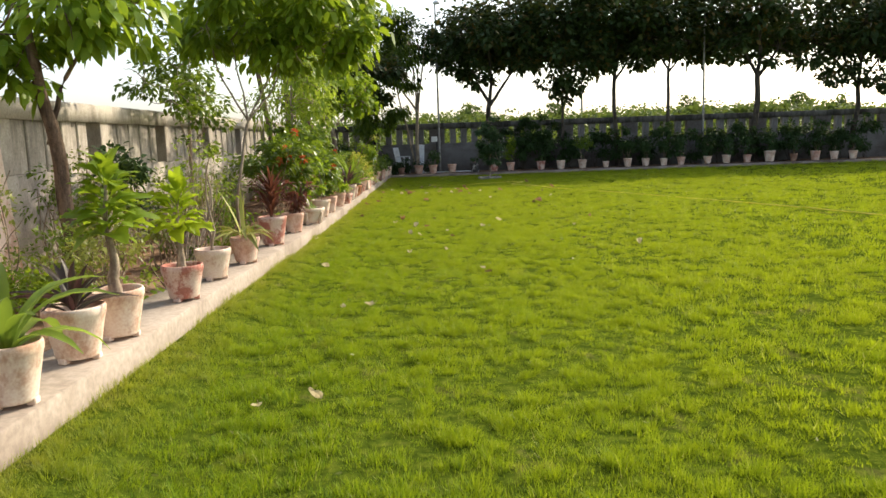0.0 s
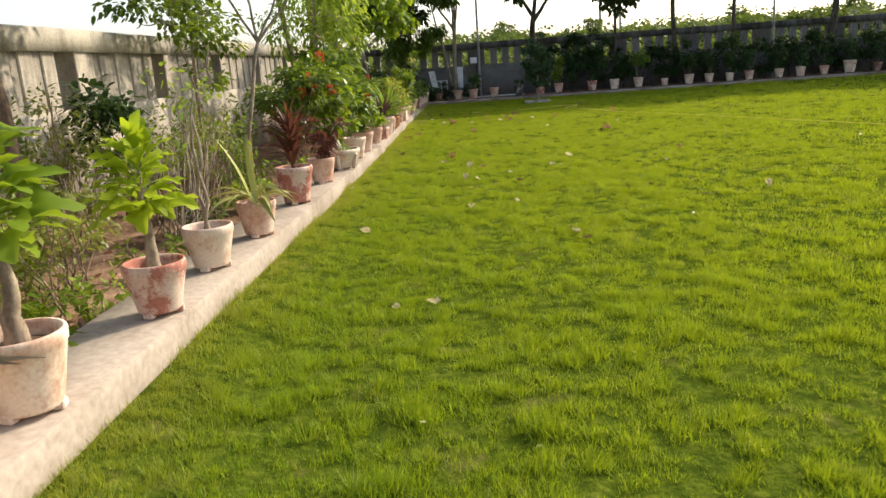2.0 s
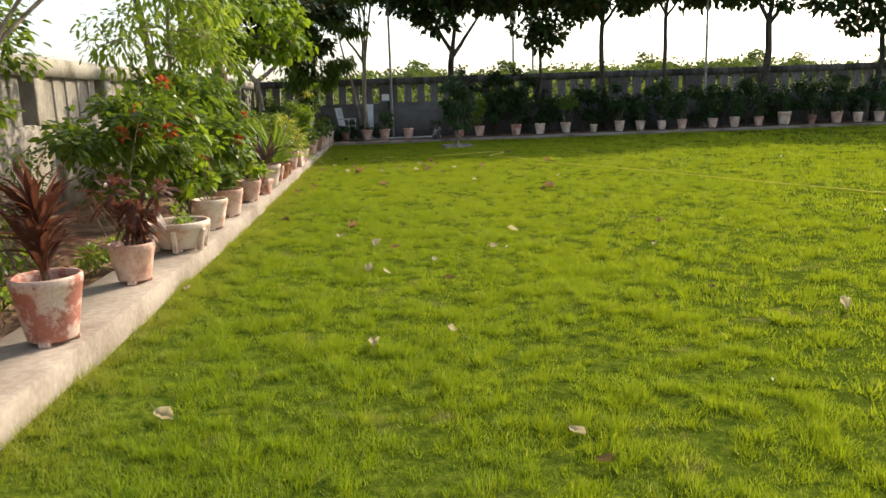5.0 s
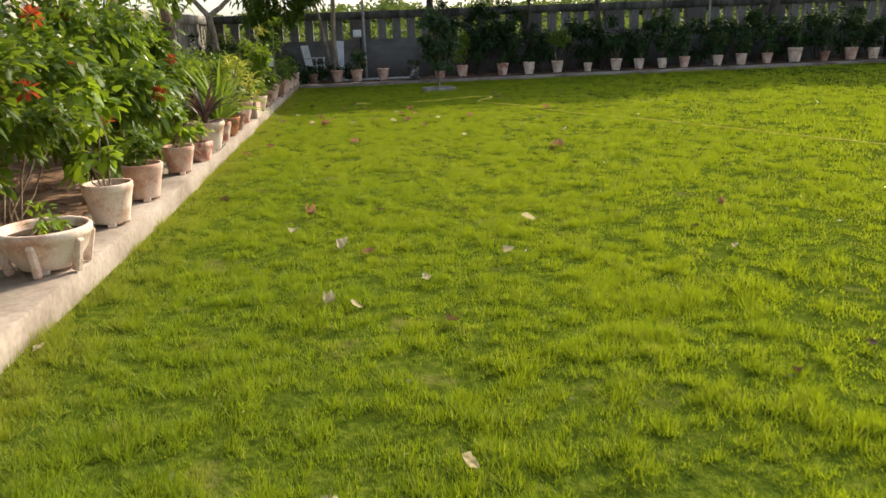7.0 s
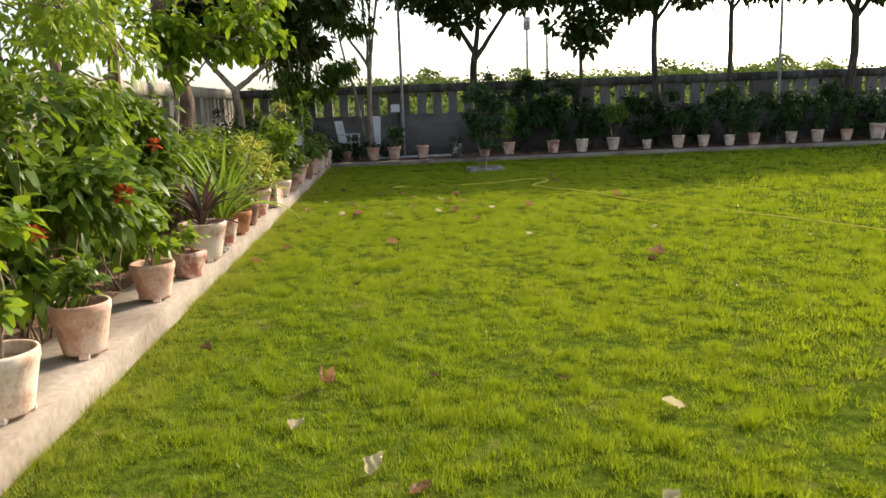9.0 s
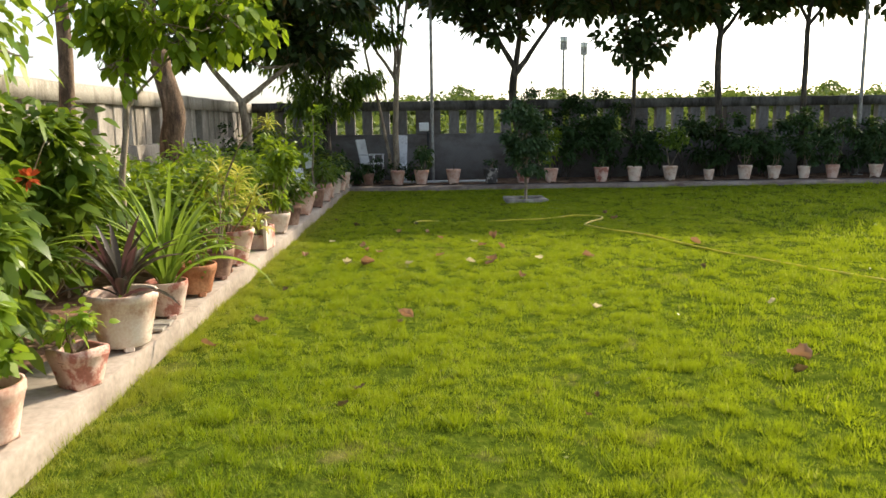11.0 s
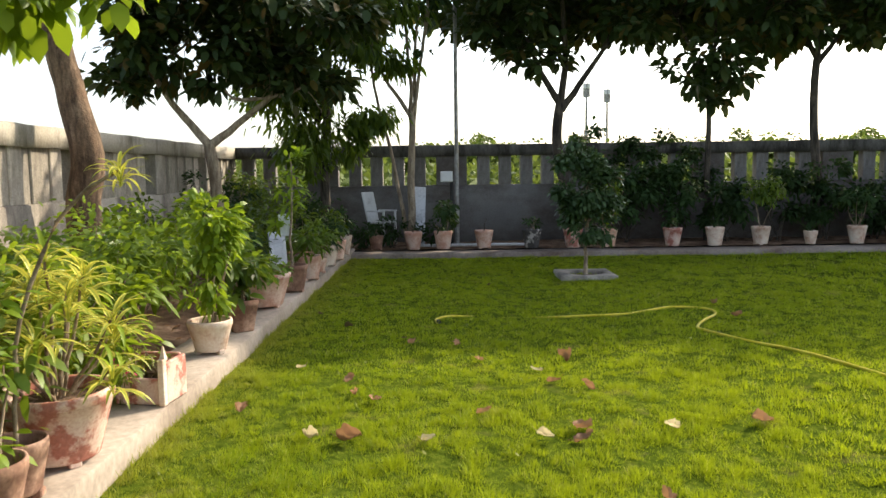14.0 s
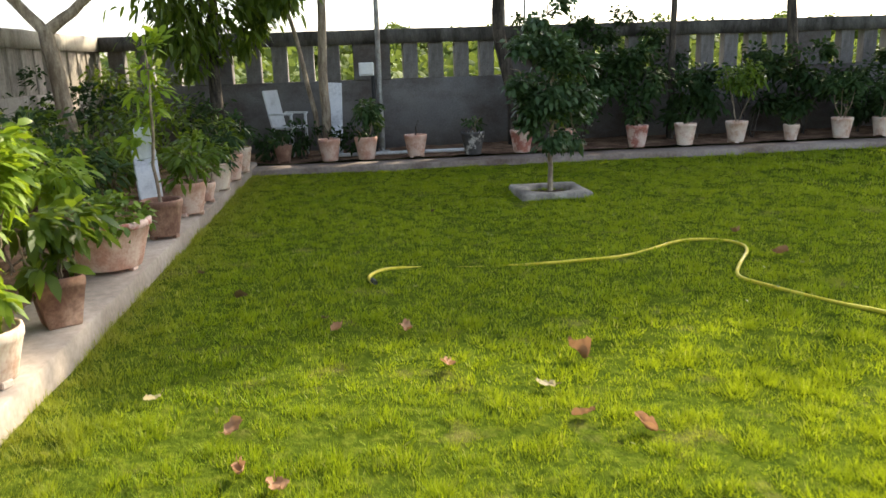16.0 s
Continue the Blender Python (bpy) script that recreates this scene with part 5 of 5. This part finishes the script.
# pots below the far wall
FAR_POTS = [(-1.15, 0.13, "pot_brown", "low"), (-0.5, 0.16, "pot_pink", "none"), (0.02, 0.165, "pot_pink", "bush"), (0.73, 0.165, "pot_pink", "none"), (1.56, 0.17, "pot_dark", "low"), (2.28, 0.17, "pot_red", "low"), (2.9, 0.16, "pot_pink", "tall"), (4.02, 0.165, "pot_red", "low"), (4.76, 0.165, "pot_cream", "lily"), (5.56, 0.165, "pot_cream", "tree"), (6.43, 0.12, "pot_cream", "lily"), (7.24, 0.16, "pot_cream", "bush"),
            (7.9, 0.15, "pot_cream", "bush"), (8.58, 0.14, "pot_cream", "bush"), (9.22, 0.15, "pot_pink", "bush"), (10.2, 0.15, "pot_cream", "bush"), (10.9, 0.16, "pot_cream", "bush"), (11.67, 0.15, "pot_pink", "bush"), (12.5, 0.21, "pot_cream", "bush"), (13.4, 0.14, "pot_brown", "bush"), (14.2, 0.18, "pot_pink", "bush"), (14.9, 0.16, "pot_cream", "bush"), (15.6, 0.16, "pot_cream", "bush")]
for k, (x, r, mt, what) in enumerate(FAR_POTS):
    words = {"low": "sparse low plant", "none": "dry cut-back stem", "bush": "dark bushy plant", "tall": "upright yellow-green bushy shrub", "lily": "small spiky strap-leaved plant", "tree": "standard-trained small round tree"}[what]
    h = r * 1.95
    t = potted(x, 27.12, r, h, mt, words, 50 + k, 0.089, "pots below the far wall", foot=(k % 3 == 0))
    if what == "low":
        bush_on(t, h - 0.04, [(0, 0, h + 0.06, 0.12), (0.08, 0, h + 0.1, 0.1)], "lf_dark", 1200, (0.08, 0.03), 50 + k)
    elif what == "none":
        upright(t, [(0, 0, h - 0.06), (0.02, 0, h + 0.08), (0.06, 0, h + 0.2)], [0.012, 0.010, 0.006], "bark_dark")
    elif what == "lily":
        blades(t, spiky_dark, 12, h - 0.05, seed=50 + k, scale=(0.3, 0.5))
    elif what == "tall":
        bush_on(t, h - 0.04, [(0, 0, 0.55, 0.2), (0.03, 0, 0.8, 0.22), (-0.04, 0, 1.0, 0.2), (0, 0, 1.15, 0.14)], "lf_bright", 1300, (0.10, 0.03), 50 + k, hang=-0.3)
    elif what == "tree":
        bush_on(t, h - 0.04, [(0, 0, 0.9, 0.24), (0.2, 0, 0.98, 0.22), (-0.2, 0, 1.0, 0.22), (0, 0, 1.1, 0.2)], "lf_mid", 1100, (0.08, 0.035), 50 + k, 3, "bark_pale")
    else:
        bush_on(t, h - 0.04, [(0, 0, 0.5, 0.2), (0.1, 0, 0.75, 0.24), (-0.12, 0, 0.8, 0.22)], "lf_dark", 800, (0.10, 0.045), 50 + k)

# ---------- things by the far wall ----------


def lamp_post(x, label, height):
    t = thing("lamp_post", pose(x, 28.3, 0.05), label, "lamp post", "lamp posts by the far wall")
    v, f = tube([(0, 0, 0), (0, 0, height)], [0.045, 0.03], 10)
    part("pole", raw_mesh("pole", v, f, M["steel"], True), t)
    part("base_plate", bm_mesh("base_plate", box_bm(-0.11, 0.11, -0.11, 0.11, 0, 0.03, 0.006), M["steel"]), t)
    v, f = lathe([(0.0, 0.10), (0.06, 0.10), (0.13, 0.04), (0.14, 0.0), (0.12, -0.03), (0.0, -0.04)], 16)
    part("lamp_head", raw_mesh("lamp_head", v, f, M["white"], True), t, "white round lamp head", pose(0.06, -0.05, height + 0.02))
    return t


lamp_post(0.29, "tall slim galvanised lamp post in the bed", 6.3)
lamp_post(10.42, "tall slim galvanised lamp post in the bed", 6.6)
t = thing("meter_box", pose(0.12, 28.28, 0), "white meter box strapped to the lamp post", "meter box")
part("case", bm_mesh("case", box_bm(-0.14, 0.09, -0.14, -0.02, 1.24, 1.44, 0.012), M["white"]), t)
part("door", bm_mesh("door", box_bm(-0.12, 0.07, -0.152, -0.142, 1.26, 1.42, 0.004), M["white"]), t)
v, f = tube([(0.07, -0.07, 0.06), (0.07, -0.07, 1.25)], [0.03, 0.03], 8)
part("cable_duct", raw_mesh("cable_duct", v, f, M["dark"], True), t, "black plastic cable duct")

# white plastic chair pushed against the wall
t = thing("garden_chair", pose(-1.13, 28.2, 0.075, 0, 0, 62) @ Matrix.Diagonal((0.85, 0.85, 0.98, 1)), "white moulded garden chair among the plants", "chair")
part("seat", bm_mesh("seat", box_bm(-0.24, 0.24, -0.24, 0.22, 0.42, 0.46, 0.015), M["white"]), t)
part("backrest", bm_mesh("backrest", box_bm(-0.23, 0.23, -0.02, 0.02, 0, 0.58, 0.015), M["white"]), t, m=pose(0, 0.23, 0.45, -14))
for sx in (-1, 1):
    part("armrest", bm_mesh("armrest", box_bm(-0.03, 0.03, -0.24, 0.24, 0.64, 0.67, 0.01), M["white"]), t, m=pose(0.25 * sx, 0, 0))
    for sy in (-0.2, 0.2):
        part("leg", bm_mesh("leg", box_bm(-0.022, 0.022, -0.022, 0.022, 0, 0.65 if sy < 0 else 0.44, 0.006), M["white"]), t, m=pose(0.24 * sx, sy, 0))
t = tagged(part("stone_slab", bm_mesh("stone_slab", box_bm(-0.11, 0.11, -0.015, 0.015, 0, 1.12, 0.006), M["marble"]), m=pose(-0.44, 28.12, 0.05, -10, 4, 12)), "pale polished stone slab leaning in the bed", "stone slab")
t = tagged(part("stone_slab", bm_mesh("stone_slab", box_bm(-0.12, 0.12, -0.015, 0.015, 0, 0.62, 0.006), M["marble"]), m=pose(-2.1, 23.6, 0.08, -16, 5, 40)), "pale stone slab leaning among the bushes", "stone slab")
v, f = tube([(-0.4, 27.62, 0.105), (0.8, 27.6, 0.11), (1.75, 27.63, 0.105)], [0.028, 0.028, 0.028], 8)
tagged(part("drain_pipe", raw_mesh("drain_pipe", v, f, M["white"], True)), "white plastic pipe lying on the soil", "pipe")
t = thing("wall_buttress", pose(-4.05, 5.2, 0), "tapered cream-painted buttress against the garden wall", "buttress", kind="structure")
bb = box_bm(0.002, 0.30, -0.9, 0.42, -0.1, 2.35, 0)
for vert in bb.verts:
    if vert.co.z > 1:
        vert.co.y *= 0.45
        vert.co.x *= 0.8
bmesh.ops.bevel(bb, geom=bb.edges[:], offset=0.02, segments=1, affect="EDGES")
part("pier_body", bm_mesh("pier_body", bb, M["pot_cream"]), t)

for dy, w in ((14.66, 0.10), (14.80, 0.12)):
    tagged(part("stone_tile", bm_mesh("stone_tile", box_bm(-0.15, 0.15, -w / 2, w / 2, 0, 0.02, 0.004), M["baluster"]), m=pose(-1.71, dy, kerb_z(dy) + 0.006, 0, 0, 4)), "broken pale stone tile lying on the kerb", "stone tile", "broken tiles on the kerb")

for k, (x, y, h) in enumerate(((-0.92, 27.72, 0.42), (-1.38, 27.6, 0.34), (-0.2, 27.75, 0.3))):
    shrub("low dark leafy plant before the chair", (x, y, 0.06), [(0, 0, h * 0.6, 0.2), (0.1, 0, h, 0.18), (-0.12, 0.05, h * 0.9, 0.18)], "lf_dark", 1600, (0.10, 0.04), 140 + k, 5, "bark_dark", group="low plants before the chair")

# yellow garden hose
HOSE = [(-0.05, 20.85), (-0.06, 21.02), (0.06, 21.18), (0.32, 21.25), (0.73, 21.17), (1.46, 21.09), (1.85, 21.20), (2.32, 21.49), (2.62, 21.47), (2.70, 21.28), (2.66, 21.10), (2.46, 20.80), (2.30, 20.52), (2.32, 20.30), (2.54, 19.88), (2.81, 19.39), (3.31, 17.95), (4.30, 16.0), (5.0, 14.5), (6.0, 12.2), (6.94, 9.67), (7.6, 7.2), (8.1, 4.0)]
v, f = tube([(x, y, (-0.016 if 0.3 < x < 1.3 else 0.012) + 0.004 * math.sin(3 * i)) for i, (x, y) in enumerate(HOSE)], [0.0125], 8)
hose = thing("garden_hose", pose(0, 0, 0), "yellow garden hose lying in curves on the lawn", "garden hose")
part("hose_pipe", raw_mesh("hose_pipe", v, f, M["hose"], True), hose)
v, f = tube([(-0.045, 20.83, 0.035), (-0.03, 20.76, 0.035)], [0.017, 0.015], 8)
part("nozzle", raw_mesh("nozzle", v, f, M["dark"], True), hose)

# ---------- fallen leaves ----------


def dead_leaf(seed, mat, length):
    """A dry crumpled leaf: cupped blade, torn wavy margin, bent tip and a stalk."""
    r2 = np.random.default_rng(seed)
    curl, v = r2.uniform(0.7, 1.9), []
    p1, p2, skew = r2.uniform(0, 6), r2.uniform(0, 6), r2.uniform(-0.5, 0.5)
    for i in range(11):
        s = i / 10
        w = length * 0.40 * math.sin(math.pi * (0.04 + 0.93 * s ** 0.85)) ** 0.75
        for k in range(7):
            u = (k - 3) / 3
            a = u * curl * (1 + 0.35 * math.sin(3.1 * s + p1))
            edge = 1 + 0.22 * abs(u) * math.sin(s * 15 + p2 + 3 * (u > 0)) + abs(u) * r2.uniform(-0.16, 0.08)
            z = w * (1 - math.cos(a)) * 0.95 + length * 0.30 * (s - 0.35) ** 2 * curl + 0.05 * length * math.sin(5 * s + 4 * u + p2)
            v.append((length * (s - 0.5) + skew * 0.1 * length * u * u, w * edge * math.sin(a) / max(0.4, curl) * 1.15, z + r2.normal(0, 0.03 * length)))
    f = [(7 * i + k, 7 * i + k + 1, 7 * i + k + 8, 7 * i + k + 7) for i in range(10) for k in range(6)]
    sv, sf = tube([(-0.48 * length, 0, 0.01), (-0.65 * length, 0.02 * length, 0.02), (-0.8 * length, 0.08 * length, 0.03)], [0.0018, 0.0014, 0.001], 4)
    v, f = join([(np.array(v), np.array(f)), (sv, sf)])
    return raw_mesh("fallen_leaf", v, f, M[mat], False)


DEAD = [(0.74, 18.68), (0.94, 18.55), (0.74, 17.58), (0.95, 16.82), (-0.07, 15.44), (2.27, 14.24), (-1.32, 14.74), (-1.11, 15.35), (0.27, 19.31), (1.77, 17.82), (3.18, 18.64), (0.9, 19.35), (-0.64, 18.8), (-0.56, 18.45), (-0.42, 18.32), (-1.2, 18.13), (0.76, 17.73), (-0.49, 17.61), (0.24, 18.04), (-0.26, 19.9), (0.11, 19.87), (2.83, 21.61), (2.81, 20.91), (-0.4, 11.4), (0.03, 10.23), (2.72, 10.97)]
PALE = [(-0.58, 4.51), (-0.37, 4.57), (-0.75, 2.13), (-0.47, 2.27), (-1.03, 6.6), (-0.2, 9.31), (-0.06, 9.24), (0.3, 7.65), (0.34, 9.62), (0.89, 10.04), (1.19, 10.86), (2.71, 7.74), (0.67, 6.21), (2.25, 9.81), (-1.47, 8.87), (-0.14, 7.46), (-0.49, 10.88), (-0.13, 10.44), (2.73, 15.63), (1.37, 15.57), (0.66, 18.99), (0.54, 17.61), (1.25, 17.73), (-0.69, 17.64), (-1.03, 19.14), (-0.08, 17.58)]
DARK = [(0.14, 11.43), (1.67, 8.1), (2.12, 8.3), (0.71, 5.95), (0.4, 8.93), (2.16, 13.99), (0.85, 13.41), (-0.34, 13.62), (0.79, 11.28), (-0.1, 15.25), (2.14, 13.04), (-1.17, 12.09), (2.23, 10.35), (0.95, 13.67), (-0.28, 13.88), (-1.12, 16.42), (2.74, 17.13), (-0.86, 20.63), (-1.22, 21.26), (0.58, 23.14), (-0.33, 20.11)]
r3 = np.random.default_rng(5)
for spots, mat, words, size in ((DEAD, "deadleaf", "curled reddish-brown fallen leaf on the lawn", 0.125), (PALE, "paleleaf", "curled pale dry fallen leaf on the lawn", 0.095), (DARK, "darkleaf", "small dark fallen leaf on the lawn", 0.07)):
    shapes = [dead_leaf(200 + k, mat, size * (0.75 + 0.08 * k)) for k in range(6)]
    for k, (x, y) in enumerate(spots):
        tagged(part("fallen_leaf", shapes[k % 6], m=pose(x, y, 0.032 + float(bank_z(x, y)), r3.uniform(-14, 30), r3.uniform(-22, 22), r3.uniform(0, 360))), words, "fallen leaf", "fallen leaves on the lawn")
litter_n = 420
px, py = r3.uniform(-1.4, 9, litter_n), r3.uniform(1, 26, litter_n)
la = r3.uniform(0, 6.28, litter_n)
v, f = leaf_arrays(np.stack([px, py, np.full(litter_n, 0.035)], 1), np.stack([np.cos(la), np.sin(la), r3.normal(0, 0.3, litter_n)], 1), r3.uniform(0.02, 0.05, litter_n), r3.uniform(0.008, 0.02, litter_n), 0.0, 0.2, r3)
tagged(part("leaf_litter", raw_mesh("leaf_litter", v, f, M["lf_dry"])), "small dry yellowish leaflets strewn over the lawn", "leaf litter", kind="stuff")
bl = 900
px, py = r3.uniform(-3.9, -2.05, bl), r3.uniform(1, 27, bl)
la = r3.uniform(0, 6.28, bl)
v, f = leaf_arrays(np.stack([px, py, np.full(bl, 0.115)], 1), np.stack([np.cos(la), np.sin(la), r3.normal(0, 0.3, bl)], 1), r3.uniform(0.04, 0.11, bl), r3.uniform(0.02, 0.05, bl), 0.0, 0.25, r3)
tagged(part("bed_litter", raw_mesh("bed_litter", v, f, M["deadleaf"])), "dry brown leaves littering the soil bed", "leaf litter", kind="stuff")

# ---------- distance ----------
r4 = np.random.default_rng(9)
P, A, S = [], [], []
for k in range(720):
    x, y = r4.uniform(-34, 70), 72 + (50 * r4.uniform(0, 1) ** 1.6 if k % 2 else r4.uniform(0, 8))
    hill = 2.75 + 0.4 * math.sin(x * 0.07 + 0.2) + 0.35 * math.sin(x * 0.19 + 2) + (y - 75) * 0.03
    r = r4.uniform(1.2, 2.4)
    z = hill * r4.uniform(0.05, 1.0) ** 0.5 - 0.5
    for n, far, small, large in ((72, (0.7, 1.05), 0.24, 0.44), (20, (0.1, 0.5), 0.7, 1.15)):
        d = unit(r4.normal(0, 1, (n, 3)) + (0, -0.5, 0.5))
        P.append(np.array((x, y, z)) + d * r * r4.uniform(*far, (n, 1)) * (1.35, 1, 0.7))
        A.append(d * (1, 1, 0.5) + r4.normal(0, 0.6, (n, 3)))
        S.append(r4.uniform(small, large, n))
P, A, S = np.concatenate(P), np.concatenate(A), np.concatenate(S)
v, f = leaf_arrays(P, A, S, S * 0.75, 0.2, 0.15, r4)
tagged(part("far_woods", raw_mesh("far_woods", v, f, M["lf_far"])), "rolling green scrub woodland beyond the garden wall", "woods", kind="stuff")
P, A = [], []
for k in range(620):
    x, y = r4.uniform(-10, 34), r4.uniform(31.5, 50)
    n = 30
    h = r4.uniform(0.7, 1.45)
    d = unit(r4.normal(0, 1, (n, 3)) + (0, 0, 0.6))
    P.append(np.array((x, y, h * 0.55 - 0.1)) + d * h * 0.7)
    A.append(d + r4.normal(0, 0.5, (n, 3)))
P, A = np.concatenate(P), np.concatenate(A)
v, f = leaf_arrays(P, A, r4.uniform(0.2, 0.45, len(P)), r4.uniform(0.1, 0.25, len(P)), 0.2, 0.15, r4)
tagged(part("field_scrub", raw_mesh("field_scrub", v, f, M["lf_far"])), "yellow-green scrub growing behind the wall", "scrub", kind="stuff")
for k, (x, y, h) in enumerate(((31, 95, 4.4), (47, 100, 4.6), (54, 102, 4.2), (63, 98, 5.0), (76, 105, 5.2), (17, 110, 4.6), (5, 105, 4.6))):
    tree("distant rounded tree beyond the wall", (x, y, -0.1), [(0, 0, 0), (0.1, 0, h * 0.4), (0, 0, h * 0.8)], [0.25, 0.2, 0.14], [], [(-1.0, 0, h * 0.75, 1.2), (0.9, 0, h * 0.8, 1.2), (0, 0, h * 1.05, 1.3), (0.2, 0, h * 0.6, 1.1)], "lf_far", 150, (0.4, 0.28), "bark_dark", 150 + k, 0.8, 0.0, group="distant trees")
for x, y, h in ((19.3, 118.0, 12.6), (23.3, 124.0, 12.4)):
    t = thing("floodlight_mast", pose(x, y, -0.1), "distant slim floodlight mast beyond the woods", "mast", "distant floodlight masts")
    v, f = tube([(0, 0, 0), (0, 0, h)], [0.22, 0.14], 8)
    part("mast", raw_mesh("mast", v, f, M["steel"], True), t)
    part("lamp_frame", bm_mesh("lamp_frame", box_bm(-0.45, 0.45, -0.2, 0.2, h - 1.5, h + 0.3, 0.05), M["steel"]), t)
    for s in (-0.25, 0.25):
        part("floodlight", bm_mesh("floodlight", box_bm(s - 0.18, s + 0.18, -0.4, -0.2, h - 0.4, h + 0.2, 0.03), M["white"]), t)

# ---------- grass ----------


def grass_zone(x0, x1, y0, y1, density, height, width, gap, calm, r2):
    """Blades in tufts about one gap apart; each leans out of its tuft, and hollows between tufts stay thin."""
    area = (x1 - x0) * (y1 - y0)
    k = int(area / (gap * gap))
    cx, cy, cs = r2.uniform(x0, x1, k), r2.uniform(y0, y1, k), r2.gamma(3.0, 0.33, k)
    n = int(area * density)
    w = r2.choice(k, n, p=cs / cs.sum())
    off = r2.normal(0, 0.36 * gap, (n, 2)) * np.sqrt(cs[w])[:, None]
    loose = r2.uniform(0, 1, n) < 0.22
    x = np.clip(np.where(loose, r2.uniform(x0, x1, n), cx[w] + off[:, 0]), x0, x1)
    y = np.clip(np.where(loose, r2.uniform(y0, y1, n), cy[w] + off[:, 1]), y0, y1)
    tuft = 0.75 * soft_noise(x, y, 0.075, 81) + 0.7 * soft_noise(x, y, 0.15, 82) + 0.25 * soft_noise(x, y, 0.6, 83)
    tuft = tuft * calm
    keep = r2.uniform(0, 1, n) < np.clip(0.82 + 0.62 * tuft, 0.16, 1)
    h = height * r2.uniform(0.6, 1.2, n) * np.clip(1 + 0.75 * tuft, 0.25, 1.9) * np.where(loose, 0.7, np.clip(0.6 + 0.4 * cs[w], 0.6, 1.4))
    ang = np.where(loose, r2.uniform(-math.pi, math.pi, n), np.arctan2(off[:, 1], off[:, 0]) + r2.normal(0, 0.7, n))
    return x[keep], y[keep], h[keep], (width * r2.uniform(0.7, 1.3, n))[keep], ang[keep]


rg = np.random.default_rng(21)
zones = [(-1.50, 1.9, 0.2, 10, 14500, 0.040, 0.0040, 0.05, 1.1), (-1.50, 1.9, 10, 19, 14500, 0.038, 0.0040, 0.05, 0.95), (1.9, 4.6, 1.0, 19, 5600, 0.042, 0.0066, 0.07, 1.0), (-1.48, 4.6, 19, 26.9, 5600, 0.034, 0.0070, 0.05, 0.45), (4.6, 9.5, 3, 26.9, 1500, 0.050, 0.012, 0.12, 0.9), (9.5, 18, 6, 26.9, 400, 0.055, 0.018, 0.18, 0.9), (-1.3, 1.9, -2.0, 0.2, 600, 0.04, 0.006, 0.07, 1.0)]
X, Y, Hh, Ww, ang = (np.concatenate(c) for c in zip(*[grass_zone(*z, rg) for z in zones]))
# longer tufts left standing along the kerb
n = 16000
ey = rg.uniform(0, 26.8, n)
ex = -1.578 + 0.0021 * ey + np.abs(rg.normal(0, 0.045, n)) + 0.01
eh = rg.uniform(0.02, 0.085, n) * np.clip(0.9 + 0.45 * np.sin(ey * 5.1) * np.sin(ey * 2.3), 0.4, 1.6)
X, Y, Hh, Ww = np.concatenate([X, ex]), np.concatenate([Y, ey]), np.concatenate([Hh, eh]), np.concatenate([Ww, rg.uniform(0.003, 0.005, n)])
n = len(X)
ang, lean = np.concatenate([ang, rg.uniform(-math.pi, math.pi, n - len(ang))]), rg.uniform(0.1, 1.0, n)
near_hose = np.full(n, 9.0)                     # the hose presses its own furrow into the turf
for (ax, ay), (bx, by) in zip(HOSE[10:], HOSE[11:]):
    u = np.clip(((X - ax) * (bx - ax) + (Y - ay) * (by - ay)) / ((bx - ax) ** 2 + (by - ay) ** 2), 0, 1)
    near_hose = np.minimum(near_hose, np.hypot(X - ax - u * (bx - ax), Y - ay - u * (by - ay)))
Hh = np.where(near_hose < 0.035, Hh * 0.3, Hh)
face = ang + rg.normal(0, 0.7, n) + math.pi / 2
wx, wy = np.cos(face) * Ww / 2, np.sin(face) * Ww / 2
Z = bank_z(X, Y) + lump_z(X, Y) - 0.006
V = np.empty((n, 3, 3), np.float32)
V[:, 0] = np.stack([X - wx, Y - wy, Z], 1)
V[:, 1] = np.stack([X + wx, Y + wy, Z], 1)
V[:, 2] = np.stack([X + np.cos(ang) * Hh * lean, Y + np.sin(ang) * Hh * lean, Z + Hh * (1.02 - 0.25 * lean)], 1)
F = np.arange(n * 3).reshape(-1, 3)
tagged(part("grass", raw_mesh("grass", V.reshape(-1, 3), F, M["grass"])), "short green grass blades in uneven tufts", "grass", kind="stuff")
